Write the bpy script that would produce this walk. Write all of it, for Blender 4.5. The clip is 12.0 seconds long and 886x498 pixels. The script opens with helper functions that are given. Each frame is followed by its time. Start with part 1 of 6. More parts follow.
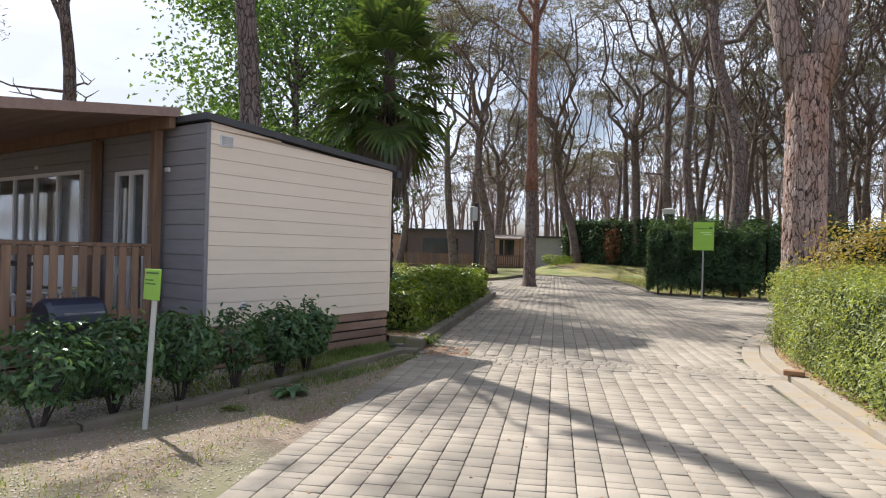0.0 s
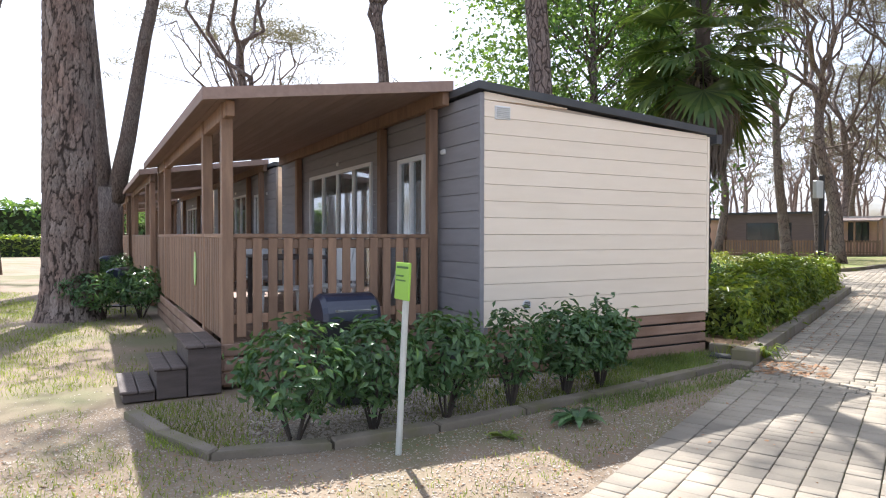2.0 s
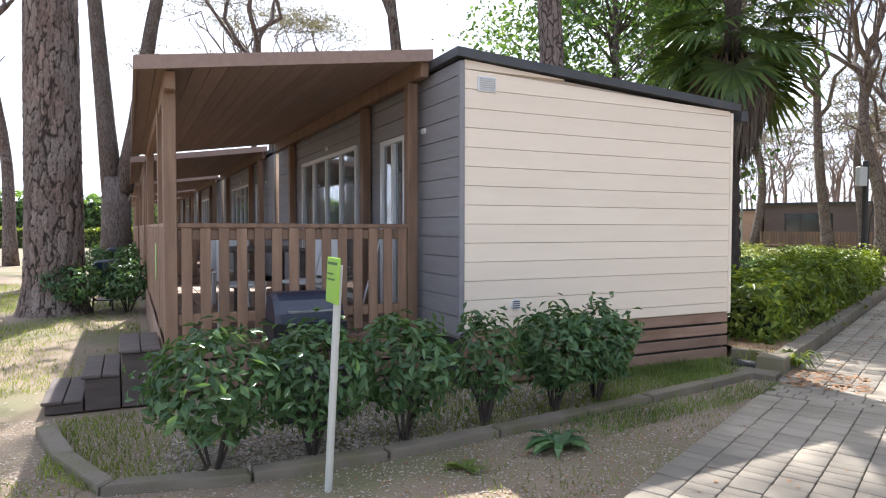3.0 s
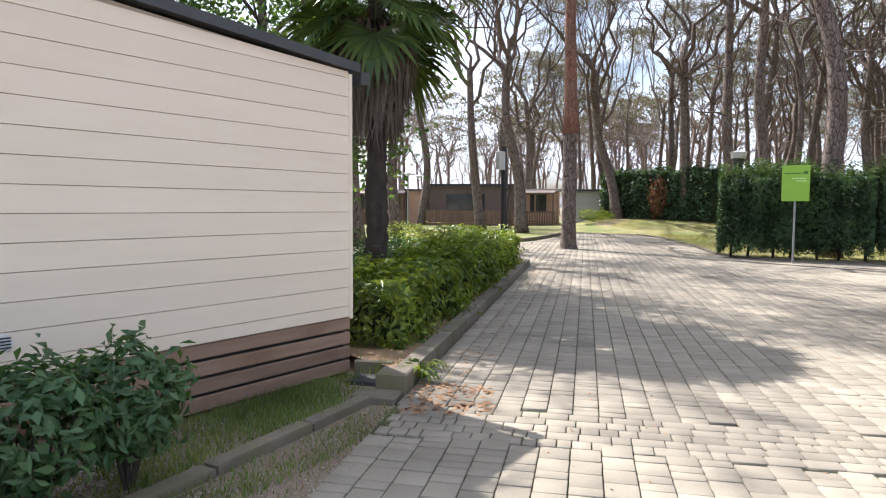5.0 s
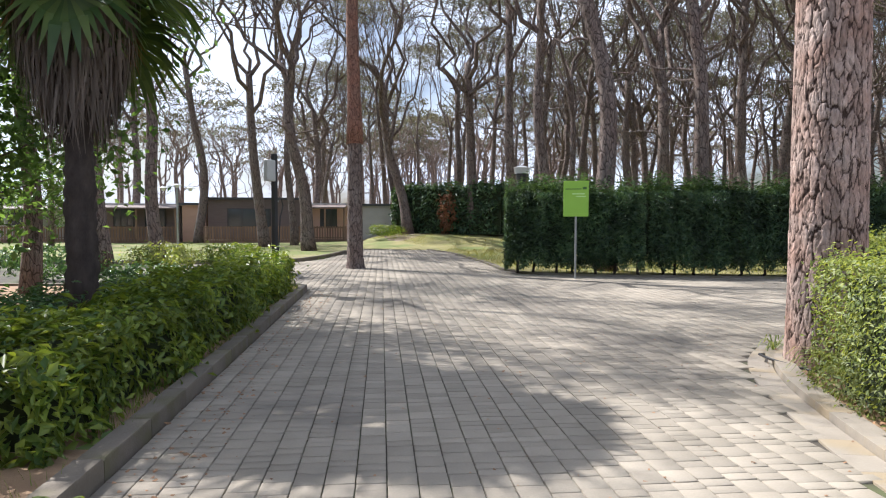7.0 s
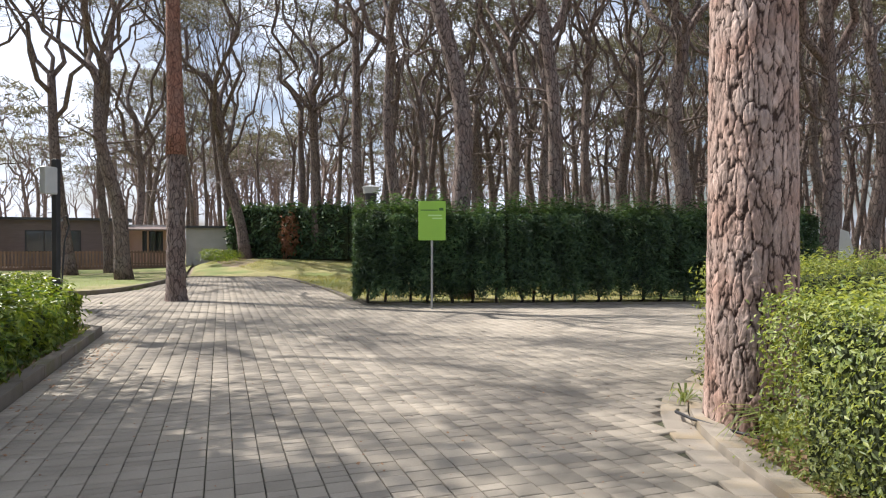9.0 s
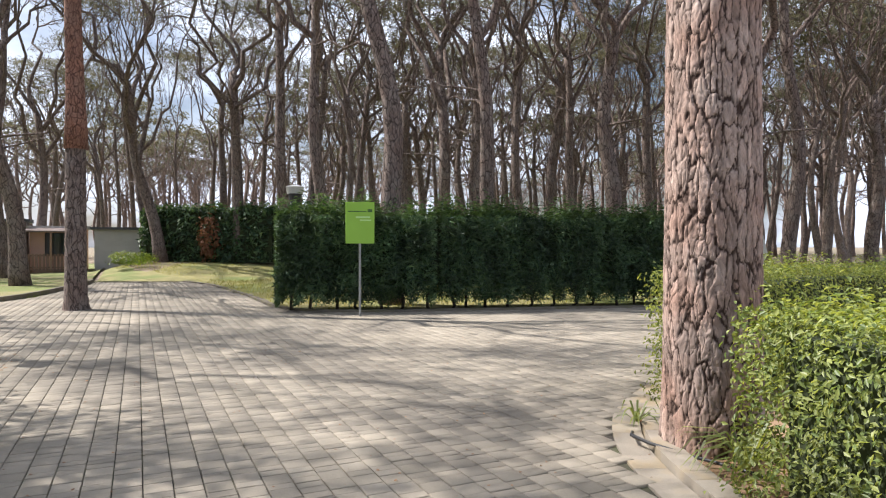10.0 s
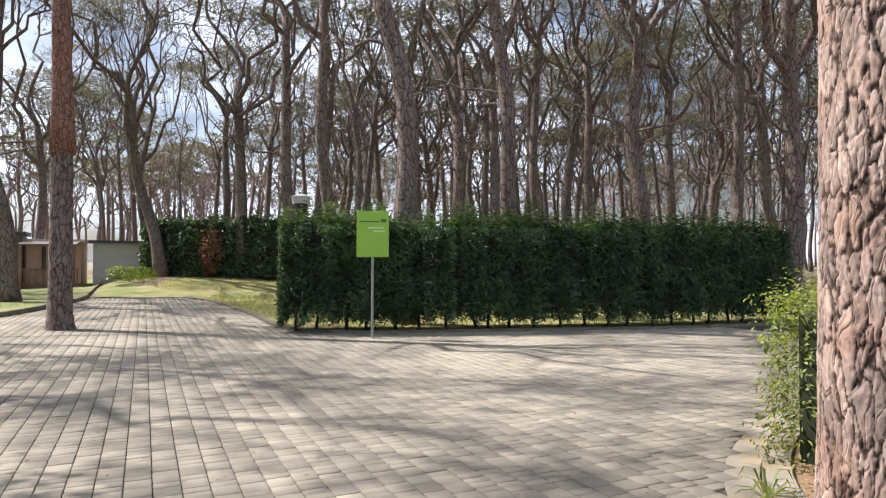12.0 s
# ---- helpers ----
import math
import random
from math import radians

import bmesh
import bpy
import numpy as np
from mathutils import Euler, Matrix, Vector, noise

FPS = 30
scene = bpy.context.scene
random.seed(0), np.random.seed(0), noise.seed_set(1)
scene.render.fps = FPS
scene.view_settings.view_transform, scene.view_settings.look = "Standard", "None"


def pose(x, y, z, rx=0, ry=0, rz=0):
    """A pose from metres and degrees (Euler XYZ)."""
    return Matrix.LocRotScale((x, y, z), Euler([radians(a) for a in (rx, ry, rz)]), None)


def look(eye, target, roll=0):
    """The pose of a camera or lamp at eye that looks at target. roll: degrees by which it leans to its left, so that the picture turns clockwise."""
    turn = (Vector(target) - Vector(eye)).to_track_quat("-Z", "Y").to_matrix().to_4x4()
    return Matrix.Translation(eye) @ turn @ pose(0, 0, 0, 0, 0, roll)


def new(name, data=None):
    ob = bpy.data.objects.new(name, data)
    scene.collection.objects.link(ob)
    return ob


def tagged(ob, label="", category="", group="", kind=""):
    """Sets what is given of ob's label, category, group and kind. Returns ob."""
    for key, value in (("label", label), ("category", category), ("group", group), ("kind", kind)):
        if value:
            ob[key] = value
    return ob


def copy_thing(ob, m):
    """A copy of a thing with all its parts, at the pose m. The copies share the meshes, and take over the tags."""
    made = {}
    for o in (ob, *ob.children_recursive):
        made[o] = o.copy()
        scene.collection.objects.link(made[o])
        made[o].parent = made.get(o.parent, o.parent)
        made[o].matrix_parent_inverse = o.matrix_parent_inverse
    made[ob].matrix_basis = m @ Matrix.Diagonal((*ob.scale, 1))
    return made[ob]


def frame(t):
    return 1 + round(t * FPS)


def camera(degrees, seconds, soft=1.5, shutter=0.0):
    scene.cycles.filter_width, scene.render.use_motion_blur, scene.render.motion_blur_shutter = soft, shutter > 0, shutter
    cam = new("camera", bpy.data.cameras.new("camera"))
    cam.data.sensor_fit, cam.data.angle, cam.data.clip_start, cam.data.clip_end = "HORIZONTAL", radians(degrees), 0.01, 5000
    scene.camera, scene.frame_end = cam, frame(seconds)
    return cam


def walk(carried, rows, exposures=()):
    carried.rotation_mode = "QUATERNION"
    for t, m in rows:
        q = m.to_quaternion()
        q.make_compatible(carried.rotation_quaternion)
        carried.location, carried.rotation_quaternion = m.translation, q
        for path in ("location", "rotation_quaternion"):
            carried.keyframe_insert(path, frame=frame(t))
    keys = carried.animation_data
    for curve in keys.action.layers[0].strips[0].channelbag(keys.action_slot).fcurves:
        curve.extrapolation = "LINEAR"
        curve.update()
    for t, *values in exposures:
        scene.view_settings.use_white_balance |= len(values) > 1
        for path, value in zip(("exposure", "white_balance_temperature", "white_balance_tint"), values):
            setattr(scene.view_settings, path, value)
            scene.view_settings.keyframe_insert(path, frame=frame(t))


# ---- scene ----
cam = camera(68.5, 12.0, soft=1.15)
PATH = [
    (0, (0.061, -3.708, 1.426), (0.278, -1.72, 1.429), 1.5),
    (0.5, (0.024, -3.403, 1.436), (-0.098, -1.407, 1.429), 1.0),
    (1, (-0.01, -3.07, 1.41), (-0.35, -1.099, 1.398), 0.4),
    (1.5, (0.016, -2.689, 1.395), (-0.463, -0.747, 1.371), 0.2),
    (2, (0.071, -2.269, 1.388), (-0.626, -0.395, 1.349), 0.1),
    (2.5, (0.13, -1.832, 1.38), (-0.682, -0.005, 1.326), 0.1),
    (2.7, (0.174, -1.64, 1.371), (-0.645, 0.184, 1.312), 0.2),
    (4.3, (0.562, -0.149, 1.446), (0.33, 1.834, 1.33), -0.1),
    (4.5, (0.606, 0.037, 1.451), (0.476, 2.029, 1.331), 0.1),
    (5, (0.75, 0.485, 1.46), (0.881, 2.477, 1.329), 0.3),
    (5.5, (0.953, 0.934, 1.481), (1.257, 2.906, 1.344), 0.3),
    (6, (1.125, 1.347, 1.517), (1.624, 3.28, 1.386), 0.3),
    (6.5, (1.31, 1.777, 1.525), (1.952, 3.668, 1.415), 0.3),
    (7, (1.554, 2.288, 1.525), (2.286, 4.147, 1.439), 0.0),
    (7.2, (1.645, 2.469, 1.52), (2.419, 4.311, 1.439), 0.2),
    (8.8, (2.273, 3.878, 1.552), (3.385, 5.54, 1.533), 0.1),
    (9, (2.378, 4.037, 1.544), (3.524, 5.676, 1.53), 0.0),
    (9.5, (2.568, 4.392, 1.57), (3.825, 5.948, 1.561), -0.1),
    (10, (2.792, 4.635, 1.569), (4.11, 6.139, 1.562), 0.0),
    (10.5, (2.964, 4.907, 1.56), (4.302, 6.393, 1.556), -0.1),
    (11, (3.111, 5.217, 1.541), (4.472, 6.683, 1.548), 0.0),
    (11.5, (3.311, 5.588, 1.577), (4.653, 7.07, 1.602), 0.1),
    (12, (3.509, 5.959, 1.551), (4.815, 7.474, 1.59), 0.1),
]
walk(cam, [(t, look(eye, aim, roll)) for t, eye, aim, roll in PATH], exposures=[(0.0, 0.74, 6250, 12), (1.0, 1.12, 6100, 12), (2.5, 1.46, 6200, 12), (4.5, 1.34, 6200, 12), (5.5, 1.15, 6150, 12), (7.0, 0.95, 6000, 12), (9.0, 0.9, 6300, 12), (12.0, 0.96, 6300, 12)])

# ---- light ----
SUN_TO = Vector((-0.545, 0.839, 0.0)).normalized()   # compass way to the sun
SUN_EL = radians(50)
world = bpy.data.worlds.new("sky")
scene.world = world
world.use_nodes = True
wn, wl = world.node_tree.nodes, world.node_tree.links
wn.clear()
sky = wn.new("ShaderNodeTexSky")
sky.sky_type, sky.sun_disc, sky.sun_elevation = "NISHITA", False, SUN_EL
sky.sun_rotation = math.atan2(SUN_TO.x, SUN_TO.y)
sky.air_density, sky.dust_density = 1.0, 3.0
cloud = wn.new("ShaderNodeTexNoise")
cloud.inputs["Scale"].default_value, cloud.inputs["Detail"].default_value = 3.2, 6
co = wn.new("ShaderNodeTexCoord")
mp = wn.new("ShaderNodeMapping")
mp.inputs["Scale"].default_value = (1, 1, 2.2)
cr = wn.new("ShaderNodeValToRGB")
cr.color_ramp.elements[0].position, cr.color_ramp.elements[1].position = 0.40, 0.56
mx = wn.new("ShaderNodeMixRGB")
mx.inputs[2].default_value = (9.3, 10.2, 11.9, 1)
bg = wn.new("ShaderNodeBackground")
bg.inputs["Strength"].default_value = 0.07
wo = wn.new("ShaderNodeOutputWorld")
for a, b in ((co.outputs["Generated"], mp.inputs["Vector"]), (mp.outputs["Vector"], cloud.inputs["Vector"]),
             (cloud.outputs["Fac"], cr.inputs["Fac"]), (cr.outputs["Color"], mx.inputs[0]), (sky.outputs["Color"], mx.inputs[1]),
             (mx.outputs["Color"], bg.inputs["Color"]), (bg.outputs["Background"], wo.inputs["Surface"])):
    wl.new(a, b)
sun_data = bpy.data.lights.new("sun", "SUN")
sun_data.energy, sun_data.angle, sun_data.color = 5.0, radians(0.55), (1.0, 0.95, 0.87)
sun = new("sun", sun_data)
sun.matrix_world = look((0, 0, 30), Vector((0, 0, 30)) - (SUN_TO * math.cos(SUN_EL) + Vector((0, 0, math.sin(SUN_EL)))))


# ---- materials ----
def surface(name, c1, c2, scale=4.0, rough=0.75, bump=0.25, fine=70.0, stretch=(1, 1, 1), island=0.0, each=0.0, metal=0.0, stain=None, stain_scale=0.7, spec=0.4):
    """A worn surface: two colours mixed by a coarse and a fine grain, optional stains, and variation piece by piece."""
    m = bpy.data.materials.new(name)
    m.use_nodes = True
    n, l = m.node_tree.nodes, m.node_tree.links
    p = n["Principled BSDF"]
    tc, mpg = n.new("ShaderNodeTexCoord"), n.new("ShaderNodeMapping")
    mpg.inputs["Scale"].default_value = stretch
    info = n.new("ShaderNodeObjectInfo")
    off = n.new("ShaderNodeVectorMath")
    off.operation = "MULTIPLY_ADD"
    cmb = n.new("ShaderNodeCombineXYZ")
    for k in range(3):
        l.new(info.outputs["Random"], cmb.inputs[k])
    off.inputs[1].default_value = (37, 53, 71)
    l.new(cmb.outputs[0], off.inputs[0])
    l.new(tc.outputs["Object"], off.inputs[2])
    l.new(off.outputs[0], mpg.inputs["Vector"])
    a, b = n.new("ShaderNodeTexNoise"), n.new("ShaderNodeTexNoise")
    a.inputs["Scale"].default_value, a.inputs["Detail"].default_value = scale, 5
    b.inputs["Scale"].default_value, b.inputs["Detail"].default_value = fine, 3
    l.new(mpg.outputs[0], a.inputs["Vector"]), l.new(mpg.outputs[0], b.inputs["Vector"])
    add = n.new("ShaderNodeMath")
    add.operation = "MULTIPLY_ADD"
    add.inputs[1].default_value = 0.5
    l.new(b.outputs["Fac"], add.inputs[0])
    half = n.new("ShaderNodeMath")
    half.operation = "MULTIPLY_ADD"
    half.inputs[1].default_value, half.inputs[2].default_value = 1.6, -0.55
    l.new(a.outputs["Fac"], half.inputs[0]), l.new(half.outputs[0], add.inputs[2])
    mix = n.new("ShaderNodeMixRGB")
    mix.inputs[1].default_value, mix.inputs[2].default_value = (*c1, 1), (*c2, 1)
    mix.use_clamp = True
    l.new(add.outputs[0], mix.inputs[0])
    col = mix.outputs[0]
    if stain:
        st, ramp, ms = n.new("ShaderNodeTexNoise"), n.new("ShaderNodeValToRGB"), n.new("ShaderNodeMixRGB")
        st.inputs["Scale"].default_value, st.inputs["Detail"].default_value = stain_scale, 6
        ramp.color_ramp.elements[0].position, ramp.color_ramp.elements[1].position = 0.48, 0.62
        ms.inputs[2].default_value = (*stain, 1)
        l.new(off.outputs[0], st.inputs["Vector"]), l.new(st.outputs["Fac"], ramp.inputs["Fac"])
        l.new(ramp.outputs[0], ms.inputs[0]), l.new(col, ms.inputs[1])
        col = ms.outputs[0]
    if island or each:
        hsv = n.new("ShaderNodeHueSaturation")
        rng = n.new("ShaderNodeMapRange")
        amount = island or each
        rng.inputs["To Min"].default_value, rng.inputs["To Max"].default_value = 1 - amount, 1 + amount
        if island:
            geo = n.new("ShaderNodeNewGeometry")
            l.new(geo.outputs["Random Per Island"], rng.inputs["Value"])
        else:
            l.new(info.outputs["Random"], rng.inputs["Value"])
        l.new(rng.outputs[0], hsv.inputs["Value"]), l.new(col, hsv.inputs["Color"])
        col = hsv.outputs[0]
    l.new(col, p.inputs["Base Color"])
    p.inputs["Roughness"].default_value, p.inputs["Metallic"].default_value = rough, metal
    p.inputs["Specular IOR Level"].default_value = spec
    if bump:
        bp = n.new("ShaderNodeBump")
        bp.inputs["Strength"].default_value, bp.inputs["Distance"].default_value = bump, 0.01
        l.new(add.outputs[0], bp.inputs["Height"]), l.new(bp.outputs[0], p.inputs["Normal"])
    return m


def leafy(name, c1, c2, rough=0.45, through_light=0.4, spread=0.35, tint=None):
    """Leaves: colour by leaf, some light let through, a soft gloss."""
    m = bpy.data.materials.new(name)
    m.use_nodes = True
    n, l = m.node_tree.nodes, m.node_tree.links
    p = n["Principled BSDF"]
    geo, mix = n.new("ShaderNodeNewGeometry"), n.new("ShaderNodeMixRGB")
    mix.inputs[1].default_value, mix.inputs[2].default_value = (*c1, 1), (*c2, 1)
    l.new(geo.outputs["Random Per Island"], mix.inputs[0])
    tc, ns, hsv, rng = n.new("ShaderNodeTexCoord"), n.new("ShaderNodeTexNoise"), n.new("ShaderNodeHueSaturation"), n.new("ShaderNodeMapRange")
    ns.inputs["Scale"].default_value = 1.6
    rng.inputs["From Min"].default_value, rng.inputs["From Max"].default_value = 0.3, 0.7
    rng.inputs["To Min"].default_value, rng.inputs["To Max"].default_value = 1 - spread, 1 + spread
    l.new(tc.outputs["Object"], ns.inputs["Vector"]), l.new(ns.outputs["Fac"], rng.inputs["Value"])
    l.new(rng.outputs[0], hsv.inputs["Value"]), l.new(mix.outputs[0], hsv.inputs["Color"])
    l.new(hsv.outputs[0], p.inputs["Base Color"])
    p.inputs["Roughness"].default_value = rough
    p.inputs["Specular IOR Level"].default_value = 0.35
    tr, ms = n.new("ShaderNodeBsdfTranslucent"), n.new("ShaderNodeMixShader")
    warm = n.new("ShaderNodeMixRGB")
    warm.blend_type = "MULTIPLY"
    warm.inputs[0].default_value = 1.0
    warm.inputs[2].default_value = (*(tint or (1.6, 1.5, 0.6)), 1)
    l.new(hsv.outputs[0], warm.inputs[1]), l.new(warm.outputs[0], tr.inputs["Color"])
    ms.inputs[0].default_value = through_light
    l.new(p.outputs[0], ms.inputs[1]), l.new(tr.outputs[0], ms.inputs[2])
    l.new(ms.outputs[0], n["Material Output"].inputs["Surface"])
    return m


def bark(name, plate, crack, grey, scale=9.0, squash=0.28, grooves=False):
    """Pine bark: long plates parted by dark cracks."""
    m = bpy.data.materials.new(name)
    m.use_nodes = True
    n, l = m.node_tree.nodes, m.node_tree.links
    p = n["Principled BSDF"]
    tc, mpg, vor, ns, ns2 = (n.new("ShaderNode" + k) for k in ("TexCoord", "Mapping", "TexVoronoi", "TexNoise", "TexNoise"))
    mpg.inputs["Scale"].default_value = (1, 1, squash)
    warp, addv = n.new("ShaderNodeTexNoise"), n.new("ShaderNodeVectorMath")
    warp.inputs["Scale"].default_value = 4
    addv.operation = "MULTIPLY_ADD"
    addv.inputs[1].default_value = (0.16, 0.16, 0.16)
    l.new(tc.outputs["Object"], warp.inputs["Vector"])
    l.new(warp.outputs["Color"], addv.inputs[0]), l.new(tc.outputs["Object"], addv.inputs[2])
    l.new(addv.outputs[0], mpg.inputs["Vector"])
    vor.feature = "DISTANCE_TO_EDGE"
    vor.inputs["Scale"].default_value = scale
    ns.inputs["Scale"].default_value, ns.inputs["Detail"].default_value = 45, 4
    ns2.inputs["Scale"].default_value, ns2.inputs["Detail"].default_value = 2.2, 4
    for t in (vor, ns):
        l.new(mpg.outputs[0], t.inputs["Vector"])
    l.new(tc.outputs["Object"], ns2.inputs["Vector"])
    ramp = n.new("ShaderNodeValToRGB")
    ramp.color_ramp.elements[0].position, ramp.color_ramp.elements[1].position = 0.0, 0.09
    l.new(vor.outputs["Distance"], ramp.inputs["Fac"])
    m1, m2, m3 = (n.new("ShaderNodeMixRGB") for _ in range(3))
    m1.inputs[1].default_value, m1.inputs[2].default_value = (*plate, 1), (*grey, 1)
    r2 = n.new("ShaderNodeValToRGB")
    r2.color_ramp.elements[0].position, r2.color_ramp.elements[1].position = 0.35, 0.65
    l.new(ns2.outputs["Fac"], r2.inputs["Fac"]), l.new(r2.outputs[0], m1.inputs[0])
    m2.blend_type = "OVERLAY"
    m2.inputs[0].default_value = 0.9
    l.new(m1.outputs[0], m2.inputs[1]), l.new(ns.outputs["Fac"], m2.inputs[2])
    m3.inputs[1].default_value = (*crack, 1)
    l.new(ramp.outputs[0], m3.inputs[0]), l.new(m2.outputs[0], m3.inputs[2])
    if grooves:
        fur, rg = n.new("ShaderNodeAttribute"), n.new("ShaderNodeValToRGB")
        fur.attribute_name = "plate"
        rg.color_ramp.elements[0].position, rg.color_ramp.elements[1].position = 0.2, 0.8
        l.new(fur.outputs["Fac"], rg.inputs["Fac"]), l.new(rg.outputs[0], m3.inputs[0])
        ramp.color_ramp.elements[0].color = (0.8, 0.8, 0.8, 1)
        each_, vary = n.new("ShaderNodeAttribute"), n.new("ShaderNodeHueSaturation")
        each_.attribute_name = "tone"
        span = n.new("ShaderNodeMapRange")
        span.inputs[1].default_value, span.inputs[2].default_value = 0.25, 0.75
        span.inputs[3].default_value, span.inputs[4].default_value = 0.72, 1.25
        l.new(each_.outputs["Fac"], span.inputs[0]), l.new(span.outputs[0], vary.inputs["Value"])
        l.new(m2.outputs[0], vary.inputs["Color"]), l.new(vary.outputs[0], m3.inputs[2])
    l.new(m3.outputs[0], p.inputs["Base Color"])
    p.inputs["Roughness"].default_value = 0.9
    p.inputs["Specular IOR Level"].default_value = 0.2
    h = n.new("ShaderNodeMath")
    h.operation = "MULTIPLY_ADD"
    h.inputs[1].default_value = 0.25
    l.new(ns.outputs["Fac"], h.inputs[0]), l.new(ramp.outputs[0], h.inputs[2])
    bp = n.new("ShaderNodeBump")
    bp.inputs["Strength"].default_value, bp.inputs["Distance"].default_value = 0.8, 0.03
    l.new(h.outputs[0], bp.inputs["Height"]), l.new(bp.outputs[0], p.inputs["Normal"])
    return m


def glassy(name, tintc=(0.8, 0.85, 0.85)):
    m = bpy.data.materials.new(name)
    m.use_nodes = True
    p = m.node_tree.nodes["Principled BSDF"]
    p.inputs["Base Color"].default_value = (*tintc, 1)
    p.inputs["Roughness"].default_value = 0.03
    p.inputs["Transmission Weight"].default_value = 0.85
    p.inputs["IOR"].default_value = 2.1
    return m


M_CREAM = surface("cream_cladding", (0.745, 0.63, 0.505), (0.80, 0.685, 0.56), 2.0, 0.55, 0.12, 120, (1, 1, 6), each=0.025)
M_JOINT = surface("board_joint", (0.40, 0.32, 0.25), (0.46, 0.38, 0.30), 4, 0.8, 0.0)
M_GREY = surface("grey_cladding", (0.20, 0.19, 0.20), (0.25, 0.24, 0.25), 3, 0.55, 0.15, 120, (1, 1, 6), each=0.015)
M_TRIM = surface("dark_roof_trim", (0.045, 0.048, 0.052), (0.07, 0.07, 0.075), 6, 0.5, 0.1)
M_WOOD = surface("stained_pine", (0.15, 0.088, 0.058), (0.31, 0.19, 0.12), 2.5, 0.6, 0.3, 60, (6, 6, 0.7), each=0.22)
M_WOODH = surface("stained_pine_boards", (0.215, 0.135, 0.10), (0.32, 0.21, 0.155), 2.5, 0.65, 0.3, 60, (0.7, 0.7, 8), each=0.18, stain=(0.2, 0.12, 0.08), stain_scale=1.5)
M_STEP = surface("weathered_step_boards", (0.055, 0.042, 0.038), (0.115, 0.09, 0.08), 3, 0.7, 0.3, 60, (1, 6, 6), each=0.12)
M_SOFFIT = surface("porch_ceiling_boards", (0.23, 0.155, 0.125), (0.31, 0.215, 0.175), 3, 0.7, 0.2, 60, (6, 0.6, 6), each=0.1)
M_FRAME = surface("white_frame", (0.62, 0.62, 0.63), (0.7, 0.7, 0.7), 5, 0.4, 0.05)
M_GLASS = glassy("window_glass", (0.55, 0.6, 0.62))
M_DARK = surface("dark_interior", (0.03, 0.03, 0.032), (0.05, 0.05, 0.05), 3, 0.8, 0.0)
M_CURTAIN = surface("pale_curtain", (0.45, 0.45, 0.44), (0.55, 0.55, 0.53), 3, 0.9, 0.1)
M_PAVER = surface("concrete_paver", (0.22, 0.193, 0.153), (0.34, 0.298, 0.24), 1.6, 0.9, 0.5, 60, island=0.10, each=0.0, stain=(0.19, 0.168, 0.138), stain_scale=0.6, spec=0.25)
M_PAVER1 = surface("concrete_paver_piece", (0.22, 0.193, 0.153), (0.34, 0.298, 0.24), 1.6, 0.9, 0.5, 60, each=0.10, spec=0.25)
M_SAND = surface("joint_sand", (0.05, 0.043, 0.034), (0.09, 0.077, 0.06), 5, 0.95, 0.4, 150, stain=(0.09, 0.10, 0.045), stain_scale=1.1)
M_KERB = surface("mossy_kerb", (0.13, 0.11, 0.085), (0.20, 0.17, 0.135), 4, 0.9, 0.5, 60, each=0.12, stain=(0.14, 0.125, 0.075), stain_scale=2.5)
M_KERB2 = surface("pale_kerb", (0.25, 0.215, 0.175), (0.33, 0.29, 0.235), 4, 0.9, 0.5, 60, each=0.025, stain=(0.3, 0.24, 0.16), stain_scale=2.0)
M_GROUND = surface("gravelly_earth", (0.165, 0.122, 0.082), (0.27, 0.212, 0.155), 0.9, 0.95, 0.6, 55, stain=(0.14, 0.135, 0.07), stain_scale=0.55)
M_MULCH = surface("needle_mulch", (0.20, 0.125, 0.075), (0.33, 0.22, 0.13), 3, 0.95, 0.7, 80)
M_LAWN = surface("lawn_soil", (0.10, 0.13, 0.035), (0.20, 0.215, 0.07), 0.8, 0.95, 0.5, 60, stain=(0.24, 0.21, 0.10), stain_scale=0.35)
M_VERGE = surface("dry_verge", (0.17, 0.165, 0.06), (0.31, 0.27, 0.12), 0.9, 0.95, 0.5, 60, stain=(0.14, 0.17, 0.05), stain_scale=0.4)
M_DRYGRASS = leafy("dry_grass_blades", (0.16, 0.18, 0.05), (0.36, 0.33, 0.13), 0.6, 0.4, 0.3)
M_PEBBLE = surface("pebbles", (0.23, 0.195, 0.16), (0.36, 0.31, 0.26), 5, 0.85, 0.1, island=0.28)
M_LITTER = surface("dry_leaf_litter", (0.20, 0.105, 0.055), (0.30, 0.18, 0.10), 5, 0.9, 0.0, island=0.35)
M_BARK = bark("pine_bark", (0.165, 0.12, 0.103), (0.05, 0.037, 0.032), (0.205, 0.168, 0.15), 11, 0.25)
# Paler pine bark: distance haze put into the colour; reused on forked stems.
M_BARKFAR = bark("haze_pale_bark", (0.25, 0.18, 0.15), (0.10, 0.075, 0.065), (0.29, 0.235, 0.21), 11, 0.25)
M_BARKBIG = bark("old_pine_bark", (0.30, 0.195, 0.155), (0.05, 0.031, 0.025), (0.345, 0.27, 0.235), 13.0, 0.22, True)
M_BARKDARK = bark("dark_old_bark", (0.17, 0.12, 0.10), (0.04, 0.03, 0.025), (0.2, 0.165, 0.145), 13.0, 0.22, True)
M_BARKFINE = bark("fine_grey_bark", (0.15, 0.115, 0.10), (0.075, 0.056, 0.048), (0.18, 0.15, 0.135), 24, 0.16)
